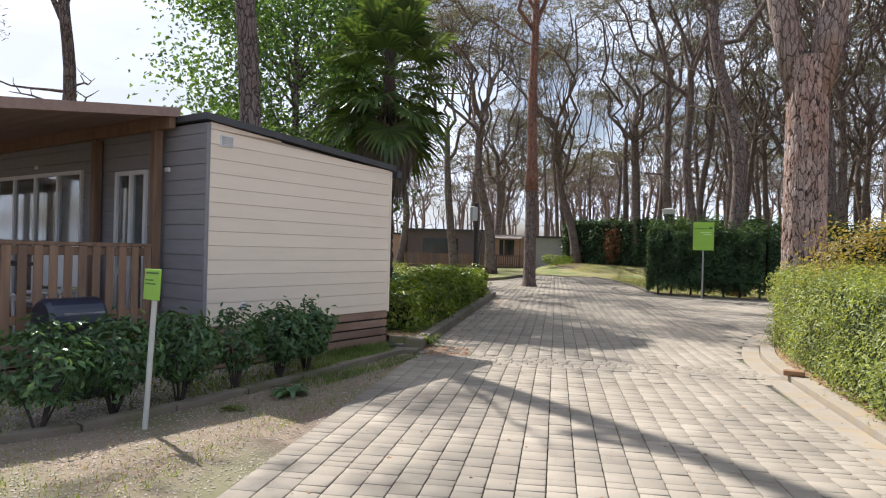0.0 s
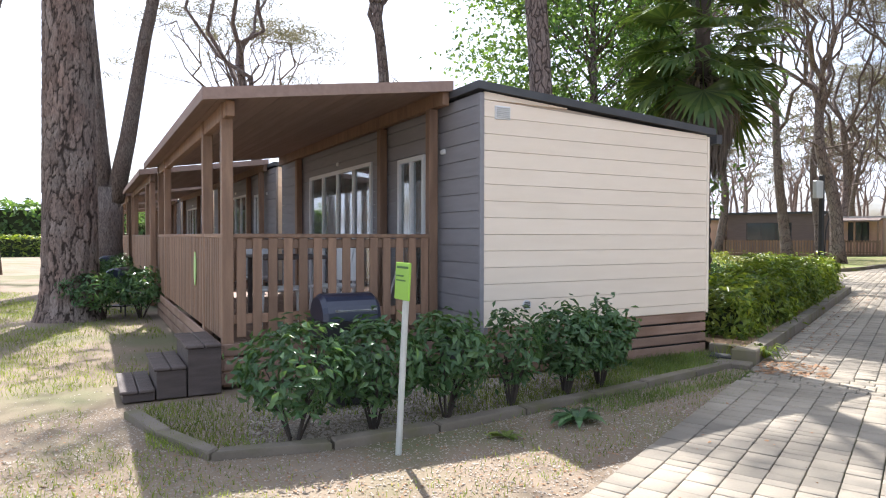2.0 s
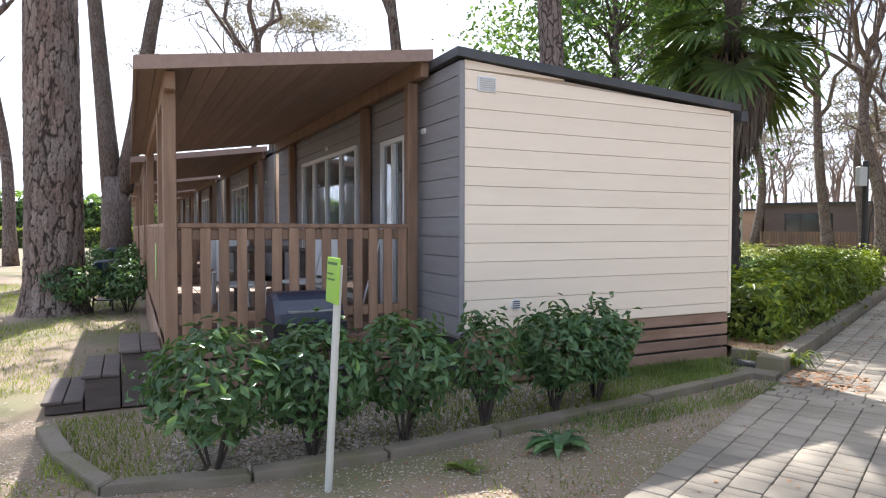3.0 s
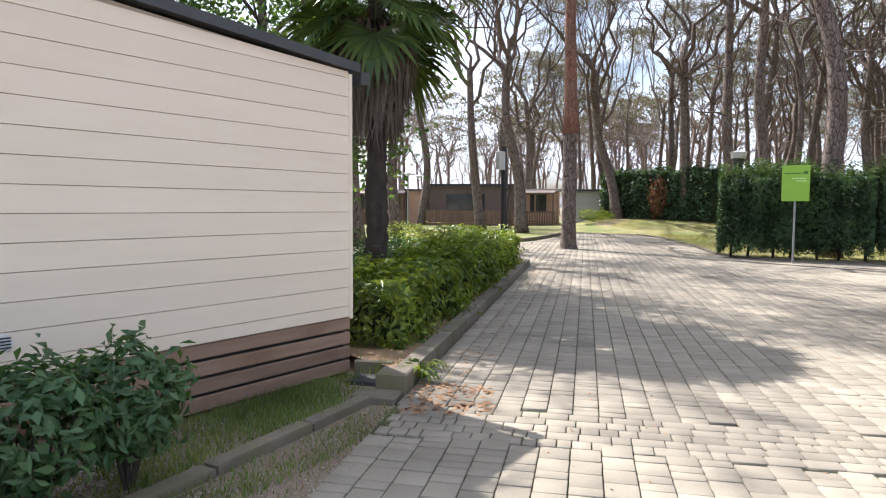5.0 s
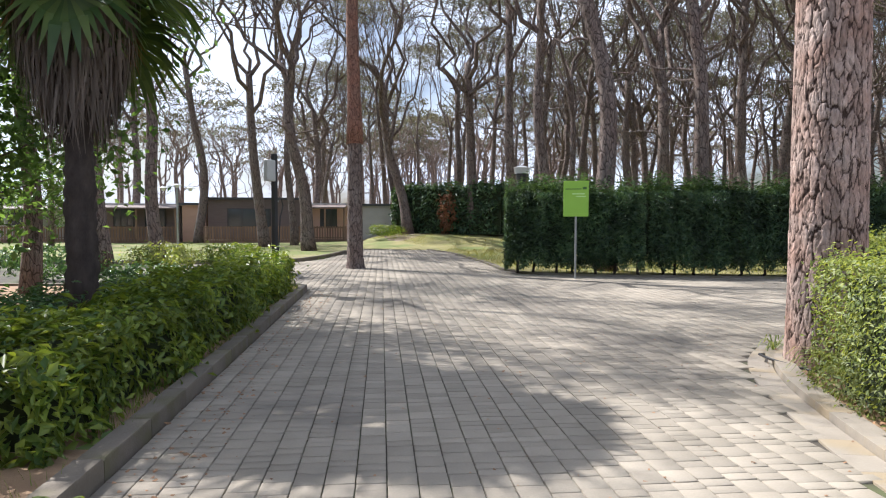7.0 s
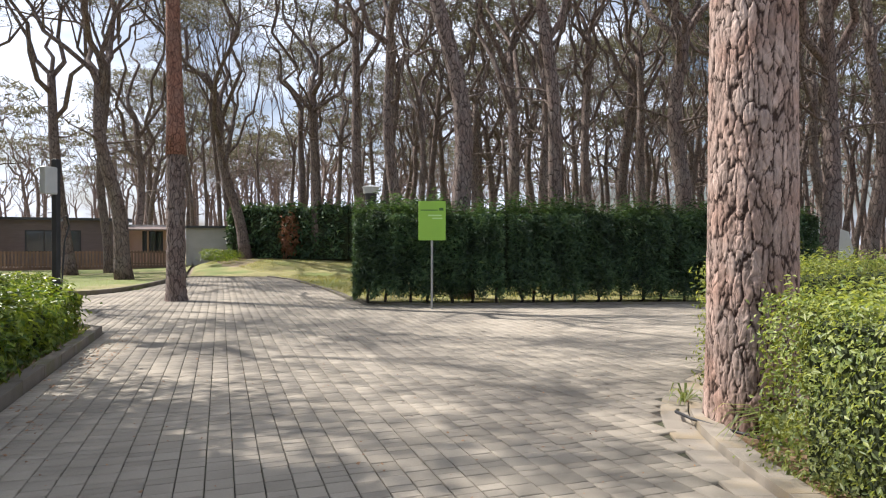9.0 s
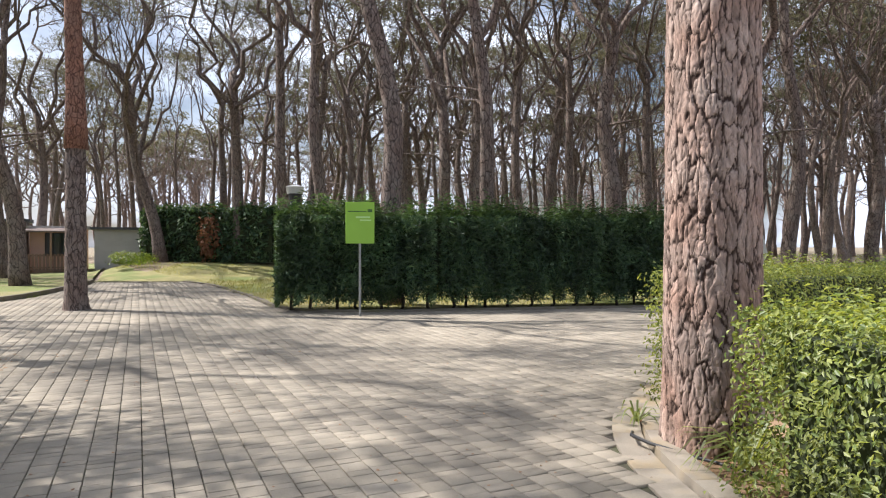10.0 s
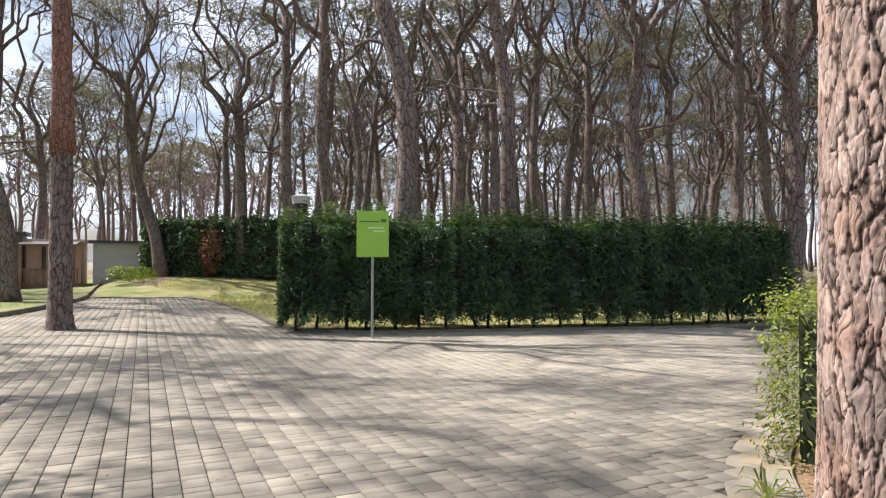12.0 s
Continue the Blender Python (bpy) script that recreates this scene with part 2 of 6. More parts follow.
M_BARKRED = bark("red_pine_bark", (0.27, 0.135, 0.095), (0.10, 0.05, 0.04), (0.24, 0.14, 0.105), 12, 0.4)
M_NEEDLE = leafy("pine_needles", (0.075, 0.078, 0.05), (0.15, 0.14, 0.095), 0.6, 0.42, 0.35, (1.3, 1.2, 0.95))
M_TWIG = surface("dry_twigs", (0.12, 0.09, 0.075), (0.17, 0.135, 0.115), 4, 0.9, 0.0)
M_BARKDARKSTEM = surface("dark_hedge_stem", (0.035, 0.028, 0.023), (0.07, 0.055, 0.045), 6, 0.9, 0.3)
M_SHRUB = leafy("shrub_leaves", (0.045, 0.105, 0.045), (0.115, 0.195, 0.085), 0.28, 0.35, 0.3)
M_SHRUBY = leafy("hedge_leaves", (0.055, 0.105, 0.022), (0.22, 0.27, 0.05), 0.36, 0.42, 0.45)
M_PRIVET = leafy("privet_leaves", (0.10, 0.145, 0.045), (0.29, 0.32, 0.105), 0.42, 0.42, 0.35)
M_GOLD = leafy("golden_bush_leaves", (0.16, 0.14, 0.03), (0.30, 0.22, 0.07), 0.5, 0.4, 0.3)
M_CYPRESS = leafy("cypress_sprays", (0.02, 0.05, 0.026), (0.085, 0.14, 0.06), 0.5, 0.3, 0.5)
M_BROWNSPRAY = leafy("dead_sprays", (0.16, 0.07, 0.04), (0.22, 0.11, 0.06), 0.8, 0.2, 0.3)
M_BROAD = leafy("broad_leaves", (0.06, 0.125, 0.045), (0.13, 0.215, 0.08), 0.35, 0.5, 0.3)
M_PALM = leafy("palm_fans", (0.04, 0.08, 0.028), (0.12, 0.165, 0.055), 0.35, 0.45, 0.35)
M_PALMTRUNK = surface("palm_trunk_fibre", (0.03, 0.023, 0.019), (0.085, 0.064, 0.052), 9, 0.95, 0.6, 60, (1, 1, 0.4))
M_PALMDEAD = leafy("dead_palm_fans", (0.11, 0.085, 0.07), (0.21, 0.17, 0.14), 0.8, 0.2, 0.3, (1.2, 1.0, 0.8))
M_PALMRUST = leafy("rusty_palm_fans", (0.25, 0.12, 0.045), (0.34, 0.19, 0.075), 0.8, 0.35, 0.2, (1.3, 1.0, 0.7))
M_GRASS = leafy("grass_blades", (0.09, 0.14, 0.03), (0.22, 0.26, 0.07), 0.6, 0.45, 0.3)
# Near-black: the shade inside a hedge, put into a colour.
M_CORE = surface("hedge_inner_shade", (0.02, 0.03, 0.012), (0.04, 0.05, 0.022), 8, 1.0, 0.0)
M_GREEN = surface("lime_sign_paint", (0.25, 0.46, 0.05), (0.28, 0.5, 0.06), 3, 0.4, 0.03)
M_INK = surface("sign_ink", (0.05, 0.12, 0.02), (0.06, 0.14, 0.03), 3, 0.5, 0.0)
M_PALEINK = surface("pale_sign_ink", (0.45, 0.68, 0.25), (0.5, 0.7, 0.3), 3, 0.5, 0.0)
M_POLE = surface("pale_painted_pole", (0.42, 0.43, 0.40), (0.5, 0.5, 0.47), 6, 0.45, 0.1)
M_STEEL = surface("galvanised_pole", (0.25, 0.26, 0.25), (0.34, 0.34, 0.33), 6, 0.5, 0.1, metal=0.6)
M_BLUE = surface("navy_lid_enamel", (0.012, 0.016, 0.035), (0.02, 0.026, 0.05), 6, 0.28, 0.05, spec=0.6)
M_BLACK = surface("black_metal", (0.02, 0.02, 0.022), (0.035, 0.035, 0.036), 6, 0.5, 0.05)
M_PINK = surface("salmon_cladding", (0.60, 0.38, 0.27), (0.68, 0.44, 0.32), 2, 0.6, 0.1)
M_BROWN = surface("brown_cladding", (0.13, 0.095, 0.085), (0.18, 0.135, 0.12), 2, 0.6, 0.2, 60, (1, 1, 8))
M_PALEWALL = surface("pale_grey_cladding", (0.42, 0.40, 0.37), (0.5, 0.48, 0.45), 2, 0.6, 0.1)


# ---- mesh helpers ----
class Buf:
    """Points and faces of one mesh in the making."""

    def __init__(self):
        self.v, self.f = [], []

    def box(self, x0, y0, z0, x1, y1, z1, m=None):
        n = len(self.v)
        pts = [Vector((x, y, z)) for z in (z0, z1) for y in (y0, y1) for x in (x0, x1)]
        self.v += [tuple(m @ p) if m else tuple(p) for p in pts]
        self.f += [tuple(n + i for i in q) for q in ((0, 2, 3, 1), (4, 5, 7, 6), (0, 1, 5, 4), (2, 6, 7, 3), (0, 4, 6, 2), (1, 3, 7, 5))]
        return self

    def hull(self, bottom, top):
        """A prism between two rings of points with the same count."""
        n, k = len(self.v), len(bottom)
        self.v += [tuple(p) for p in bottom] + [tuple(p) for p in top]
        self.f += [(n + i, n + (i + 1) % k, n + k + (i + 1) % k, n + k + i) for i in range(k)]
        self.f += [tuple(n + i for i in reversed(range(k))), tuple(n + k + i for i in range(k))]
        return self

    def tube(self, path, radii, sides=8, cap=True):
        n, path = len(self.v), [Vector(p) for p in path]
        up = Vector((1, 0, 0.01))
        for i, p in enumerate(path):
            d = (path[min(i + 1, len(path) - 1)] - path[max(i - 1, 0)]).normalized()
            a = up.cross(d)
            a = a.normalized() if a.length > 1e-4 else Vector((0, 1, 0))
            b = d.cross(a)
            for k in range(sides):
                w = 2 * math.pi * k / sides
                self.v.append(tuple(p + radii[i] * (math.cos(w) * a + math.sin(w) * b)))
        for i in range(len(path) - 1):
            for k in range(sides):
                k2 = (k + 1) % sides
                self.f.append((n + i * sides + k, n + i * sides + k2, n + (i + 1) * sides + k2, n + (i + 1) * sides + k))
        if cap:
            self.f.append(tuple(n + k for k in reversed(range(sides))))
            self.f.append(tuple(n + (len(path) - 1) * sides + k for k in range(sides)))
        return self


def obj(name, buf, mat, parent=None, label="", smooth=False):
    me = bpy.data.meshes.new(name)
    v, f = (buf.v, buf.f) if isinstance(buf, Buf) else buf
    me.from_pydata(v, [], f)
    me.materials.append(mat)
    if smooth:
        me.shade_smooth()
    ob = new(name, me)
    ob.parent = parent
    if label:
        tagged(ob, label)
    return ob


def root(name, m, label, category, group="", kind=""):
    e = new(name)
    e.empty_display_size = 0.2
    e.matrix_world = m
    return tagged(e, label, category, group, kind)


def bevel_box(x0, y0, z0, x1, y1, z1, w=0.006):
    """A block with its edges taken off."""
    bm = bmesh.new()
    bmesh.ops.create_cube(bm, size=1.0)
    for v in bm.verts:
        v.co = Vector(((x0 + x1) / 2 + v.co.x * (x1 - x0), (y0 + y1) / 2 + v.co.y * (y1 - y0), (z0 + z1) / 2 + v.co.z * (z1 - z0)))
    bmesh.ops.bevel(bm, geom=list(bm.edges), offset=w, segments=1, affect="EDGES")
    bm.verts.index_update()
    b = Buf()
    b.v, b.f = [tuple(v.co) for v in bm.verts], [tuple(v.index for v in f.verts) for f in bm.faces]
    bm.free()
    return b


RNG = np.random.default_rng(7)


def unit(n, rng=None):
    a = (rng or RNG).normal(size=(n, 3))
    return a / np.linalg.norm(a, axis=1, keepdims=True)


def leaf_quads(centres, facing, length, width, fold=0.18, jitter=0.3):
    """One folded, pointed leaf of four corners and a keel at each centre; facing: the rough way its upper side looks."""
    n = len(centres)
    nrm = facing + 0.0
    nrm = nrm / np.maximum(np.linalg.norm(nrm, axis=1, keepdims=True), 1e-6)
    t = np.cross(nrm, unit(n))
    t /= np.maximum(np.linalg.norm(t, axis=1, keepdims=True), 1e-6)
    s = np.cross(nrm, t)
    ln = (length * (1 + jitter * RNG.uniform(-1, 1, n)))[:, None]
    wd = (width * (1 + jitter * RNG.uniform(-1, 1, n)))[:, None]
    a, c = centres - t * ln / 2, centres + t * ln / 2 - nrm * ln * fold
    b, d = centres + s * wd / 2 + nrm * wd * fold, centres - s * wd / 2 + nrm * wd * fold
    v = np.stack([a, b, c, d], axis=1).reshape(-1, 3)
    i = np.arange(n)[:, None] * 4
    f = np.concatenate([i + [[0, 1, 2]], i + [[0, 2, 3]]], axis=1).reshape(-1, 3)
    return v, f


def merge(*parts):
    vs, fs, n = [], [], 0
    for v, f in parts:
        vs.append(np.asarray(v, dtype=float)), fs.append(np.asarray(f) + n)
        n += len(v)
    return np.concatenate(vs), np.concatenate(fs)


def soup(name, vf, mat, parent=None, label=""):
    """A mesh from arrays of points and triangles."""
    v, f = vf
    me = bpy.data.meshes.new(name)
    me.vertices.add(len(v)), me.loops.add(f.size), me.polygons.add(len(f))
    me.vertices.foreach_set("co", np.asarray(v, dtype=np.float32).ravel())
    me.loops.foreach_set("vertex_index", np.asarray(f, dtype=np.int32).ravel())
    me.polygons.foreach_set("loop_start", np.arange(0, f.size, f.shape[1], dtype=np.int32))
    me.update(calc_edges=True)
    me.materials.append(mat)
    ob = new(name, me)
    ob.parent = parent
    if label:
        tagged(ob, label)
    return ob


# ---- plan ----
RO, RX = Vector((0.722, 5.426, 0)), Vector((0.27739, 0.96076, 0))      # the road: its start at the bed's corner, its way
RP = Vector((RX.y, -RX.x, 0))
ROAD = Matrix(((RP.x, RX.x, 0, RO.x), (RP.y, RX.y, 0, RO.y), (0, 0, 1, 0), (0, 0, 0, 1)))
HX, HY = Vector((0.65618, 0.75461, 0)), Vector((-0.75461, 0.65618, 0))  # the cabin: along its end wall, along its length
HOME = Matrix(((HX.x, HY.x, 0, 0.325), (HX.y, HY.y, 0, 6.158), (0, 0, 1, 0), (0, 0, 0, 1)))


def on_road(s, v, z=0.0):
    return ROAD @ Vector((s, v, z))


def rise(x, y):
    """The ground's height: level, with a gentle bank up in the far wood."""
    d = Vector((x, y, 0)) - RO
    s, v = d.dot(RP), d.dot(RX)
    a, b = min(max((v - 30) / 9, 0), 1), min(max((s + 1) / 4, 0), 1)
    return 0.75 * a * a * (3 - 2 * a) * b * b * (3 - 2 * b)


def sheet(name, cells, mat, lift=0.0, label="", category="", wobble=0.0):
    """A ground sheet from a list of grid lines in x and in y."""
    xs, ys = cells
    v = [(x, y, rise(x, y) + lift + wobble * noise.noise(Vector((x * 0.7, y * 0.7, 0)))) for y in ys for x in xs]
    f = [(j * len(xs) + i, j * len(xs) + i + 1, (j + 1) * len(xs) + i + 1, (j + 1) * len(xs) + i) for j in range(len(ys) - 1) for i in range(len(xs) - 1)]
    return tagged(obj(name, (v, f), mat, smooth=True), label, category, kind="structure")


def lines(near, step, far):
    a = list(np.arange(-near, near + 1e-6, step))
    return [-far, -far / 3, -near * 2] + a + [near * 2, far / 3, far]


sheet("ground", (lines(60, 1.2, 900), lines(60, 1.2, 900)), M_GROUND, -0.012, "gravelly earth with dry grass and needles", "ground")


# ---- road and ground cover ----
def smooth_line(pts, turns=2, closed=False):
    for _ in range(turns):
        out = [] if closed else [pts[0]]
        k = len(pts)
        for i in range(k if closed else k - 1):
            a, b = pts[i], pts[(i + 1) % k]
            out += [(0.75 * a[0] + 0.25 * b[0], 0.75 * a[1] + 0.25 * b[1]), (0.25 * a[0] + 0.75 * b[0], 0.25 * a[1] + 0.75 * b[1])]
        pts = out if closed else out + [pts[-1]]
    return pts


def inside(px, py, poly):
    res = np.zeros(len(px), dtype=bool)
    for (x0, y0), (x1, y1) in zip(poly, poly[1:] + poly[:1]):
        if y0 == y1:
            continue
        hit = ((y0 > py) != (y1 > py)) & (px < (x1 - x0) * (py - y0) / (y1 - y0) + x0)
        res ^= hit
    return res


EDGE_RIGHT = smooth_line([(4.1, -14), (4.14, -4), (4.22, -2.6), (4.40, 0.4), (4.8, 1.9), (5.2, 3.1), (5.66, 4.0), (6.46, 4.9), (7.87, 5.75), (9.4, 6.3), (13, 7.2), (26, 9)])
EDGE_FAR = smooth_line([(26, 11), (17, 12.35), (14.2, 12.55), (9.9, 13.75), (6.9, 14.5), (5.6, 15.4), (5.3, 17), (5.4, 19), (5.1, 24.4), (4.8, 28), (4.0, 30.6)])
EDGE_LAWN = smooth_line([(0.5, 31.6), (0.3, 29.5), (-0.2, 26), (-1.0, 21.8), (-2.6, 20.2), (-7, 20.6), (-14, 22)])
EDGE_BED = [(-14, 12.6), (-3, 12.3), (-0.5, 12.1), (0.07, 11.6), (0.07, -14)]
ROAD_RING = EDGE_RIGHT + EDGE_FAR + EDGE_LAWN + EDGE_BED


def fill(name, ring, z, mat, label, category, step=0.8, kind="structure", wobble=0.0):
    """A flat patch inside a ring of road coordinates, on the ground's rise."""
    bm = bmesh.new()
    vs = [bm.verts.new((s, v, 0)) for s, v in ring]
    bm.faces.new(vs)
    lo, hi = min(p[1] for p in ring), max(p[1] for p in ring)
    for c in np.arange(lo + 1.5, hi, 3.0):
        bmesh.ops.bisect_plane(bm, geom=list(bm.verts) + list(bm.edges) + list(bm.faces), plane_co=(0, c, 0), plane_no=(0, 1, 0))
    lo, hi = min(p[0] for p in ring), max(p[0] for p in ring)
    for c in np.arange(lo + 1.0, hi, 3.0):
        bmesh.ops.bisect_plane(bm, geom=list(bm.verts) + list(bm.edges) + list(bm.faces), plane_co=(c, 0, 0), plane_no=(1, 0, 0))
    bmesh.ops.triangulate(bm, faces=list(bm.faces))
    for v in bm.verts:
        w = ROAD @ v.co
        v.co = Vector((w.x, w.y, rise(w.x, w.y) + z + wobble * noise.noise(w * 2)))
    bmesh.ops.recalc_face_normals(bm, faces=list(bm.faces))
    me = bpy.data.meshes.new(name)
    bm.to_mesh(me), bm.free()
    if me.polygons and me.polygons[0].normal.z < 0:
        me.flip_normals()
    me.materials.append(mat)
    return tagged(new(name, me), label, category, kind=kind)


fill("road", ROAD_RING, 0.004, M_SAND, "sandy joints under the paved lane", "road")


def ribbon(name, line, off0, off1, z0, z1, piece, mat, label, category, gap=0.006, vary=0.006):
    """Kerb pieces end to end beside a line of road coordinates; off: how far to its right."""
    top = root(name, Matrix.Identity(4), label, category, kind="structure")
    pts = [Vector((*p, 0)) for p in line]
    run = [0.0]
    for a, b in zip(pts, pts[1:]):
        run.append(run[-1] + (b - a).length)

    def at(d):
        i = max(k for k in range(len(pts) - 1) if run[k] <= d + 1e-9)
        u = (d - run[i]) / max(run[i + 1] - run[i], 1e-9)
        way = (pts[min(i + 2, len(pts) - 1)] - pts[max(i - 1, 0)]).normalized()
        return pts[i].lerp(pts[i + 1], u), Vector((way.y, -way.x, 0))

    d = 0.0
    while d < run[-1] - 0.1:
        e = min(d + piece * random.uniform(0.9, 1.1), run[-1])
        (p, n), (q, m) = at(d + gap), at(e - gap)
        h = z1 + random.uniform(-vary, vary)
        b = 0.012 if vary > 0.002 else 0.002
        bot = [p + n * off0, p + n * off1, q + m * off1, q + m * off0]
        mid = p.lerp(q, 0.5) + (n + m) * 0.5 * (off0 + off1) / 2
        bot = [ROAD @ w for w in bot]
        mid = ROAD @ mid
        lift = rise(mid.x, mid.y)
        inn = [w.lerp(mid, 0.0) for w in bot]
        shrink = [w + (mid - w).normalized() * b * 1.4 for w in bot]
        buf = Buf()
        rings = [[Vector((w.x, w.y, lift + z0)) for w in inn], [Vector((w.x, w.y, lift + h - b)) for w in inn], [Vector((w.x, w.y, lift + h)) for w in shrink]]
        buf.v = [tuple(w) for r in rings for w in r]
        buf.f = [(r * 4 + i, r * 4 + (i + 1) % 4, r * 4 + 4 + (i + 1) % 4, r * 4 + 4 + i) for r in range(2) for i in range(4)] + [(8, 9, 10, 11)]
        obj("kerb_stone", buf, mat, top)
        d = e
    return top


ribbon("kerb_bed", [(0.06, 0.25), (0.06, 11.5)], -0.16, 0.0, -0.02, 0.15, 0.8, M_KERB, "old brown concrete kerb along the planted bed", "kerb")
ribbon("kerb_bed_end", smooth_line([(0.06, 11.5), (-0.1, 12.0), (-0.6, 12.25), (-3, 12.4), (-13, 12.7)]), -0.16, 0.0, -0.02, 0.14, 0.8, M_KERB, "old brown concrete kerb round the bed's end", "kerb")
ribbon("kerb_gutter", EDGE_RIGHT, 0.0, 0.24, -0.02, 0.022, 0.3, M_KERB2, "smooth pale concrete edging strip", "kerb", 0.0005, 0.0005)
ribbon("kerb_island", EDGE_RIGHT, 0.25, 0.44, -0.02, 0.085, 0.3, M_KERB2, "rough pale concrete kerb of the planted island", "kerb", 0.0005, 0.0015)
ribbon("kerb_hedge", EDGE_FAR, 0.0, 0.14, -0.02, 0.07, 0.9, M_KERB, "dark low kerb along the tall hedge", "kerb")
ribbon("kerb_lawn", EDGE_LAWN, 0.0, 0.14, -0.02, 0.16, 0.9, M_KERB, "dark mossy kerb round the lawn", "kerb")


def shift(line, d):
    out = []
    for i, p in enumerate(line):
        a, b = Vector(line[max(i - 1, 0)]), Vector(line[min(i + 1, len(line) - 1)])
        w = (b - a).normalized()
        out.append((p[0] + w.y * d, p[1] - w.x * d))
    return out


fill("flowerbed", [(-0.08, 0.4), (-0.08, 11.5), (-0.6, 12.1), (-12, 12.5), (-12, 9), (-7.5, 9), (-0.62, 0.75)], 0.10, M_MULCH, "brown mulch and low weeds in the bed", "flowerbed", wobble=0.02)
fill("island", shift(EDGE_RIGHT, 0.42) + [(26, -14)], 0.055, M_MULCH, "needle-strewn mulch of the planted island", "flowerbed", wobble=0.02)
fill("lawn", shift(EDGE_LAWN, 0.12) + [(-40, 24), (-40, 60), (0.5, 60)], 0.12, M_LAWN, "mown green lawn", "lawn")
fill("verge", shift(EDGE_FAR, 0.12) + [(0.6, 31.7), (0.6, 60), (40, 60), (40, 11)], 0.03, M_VERGE, "sunlit dry grass verge below the pines", "grass")

# shrub bed before the cabin
BED_LINE = [(-6.3, 0.2), (-6.12, -0.54), (-6.05, -0.95), (-5.73, -1.27), (-4.72, -1.31), (-3.97, -1.26), (-2.35, -1.05), (-1.3, -0.88), (-0.45, -0.74)]


def home_to_road(p):
    w = HOME @ Vector((*p, 0)) - RO
    return (w.dot(RP), w.dot(RX))


ribbon("kerb_shrubs", smooth_line([home_to_road(p) for p in BED_LINE]), -0.11, 0.0, -0.04, 0.05, 0.75, M_KERB, "sunken mossy kerb before the shrubs", "kerb", 0.01)

# ---- cabin ----
W = 3.2


def slope(x):
    return 2.60 + (2.79 - 2.60) * (-x / W)


def plank(name, parent, mat, x0, y0, z0, x1, y1, z1, w=0.006, label=""):
    return obj(name, bevel_box(x0, y0, z0, x1, y1, z1, w), mat, parent, label)


def window(parent, y0, y1, z0, z1, panes, face=-W):
    """A sliding window in the long wall: frame, panes, mullions, with a dark room behind."""
    win = new("window")
    win.parent = parent
    f = Buf()
    for a, b, c, d in ((y0, z0, y1, z0 + 0.05), (y0, z1 - 0.05, y1, z1), (y0, z0 + 0.05, y0 + 0.05, z1 - 0.05), (y1 - 0.05, z0 + 0.05, y1, z1 - 0.05)):
        f.box(face - 0.045, a, b, face + 0.03, c, d)
    for k in range(1, panes):
        y = y0 + (y1 - y0) * k / panes
        f.box(face - 0.04, y - 0.03, z0 + 0.05, face + 0.02, y + 0.03, z1 - 0.05)
    obj("window_frame", f, M_FRAME, win)
    for k in range(panes):
        a, b = y0 + (y1 - y0) * k / panes + 0.035, y0 + (y1 - y0) * (k + 1) / panes - 0.035
        g = obj("pane", Buf().box(face - 0.012, a, z0 + 0.05, face - 0.006, b, z1 - 0.05), M_GLASS, win)
        g.visible_shadow = False
    return win


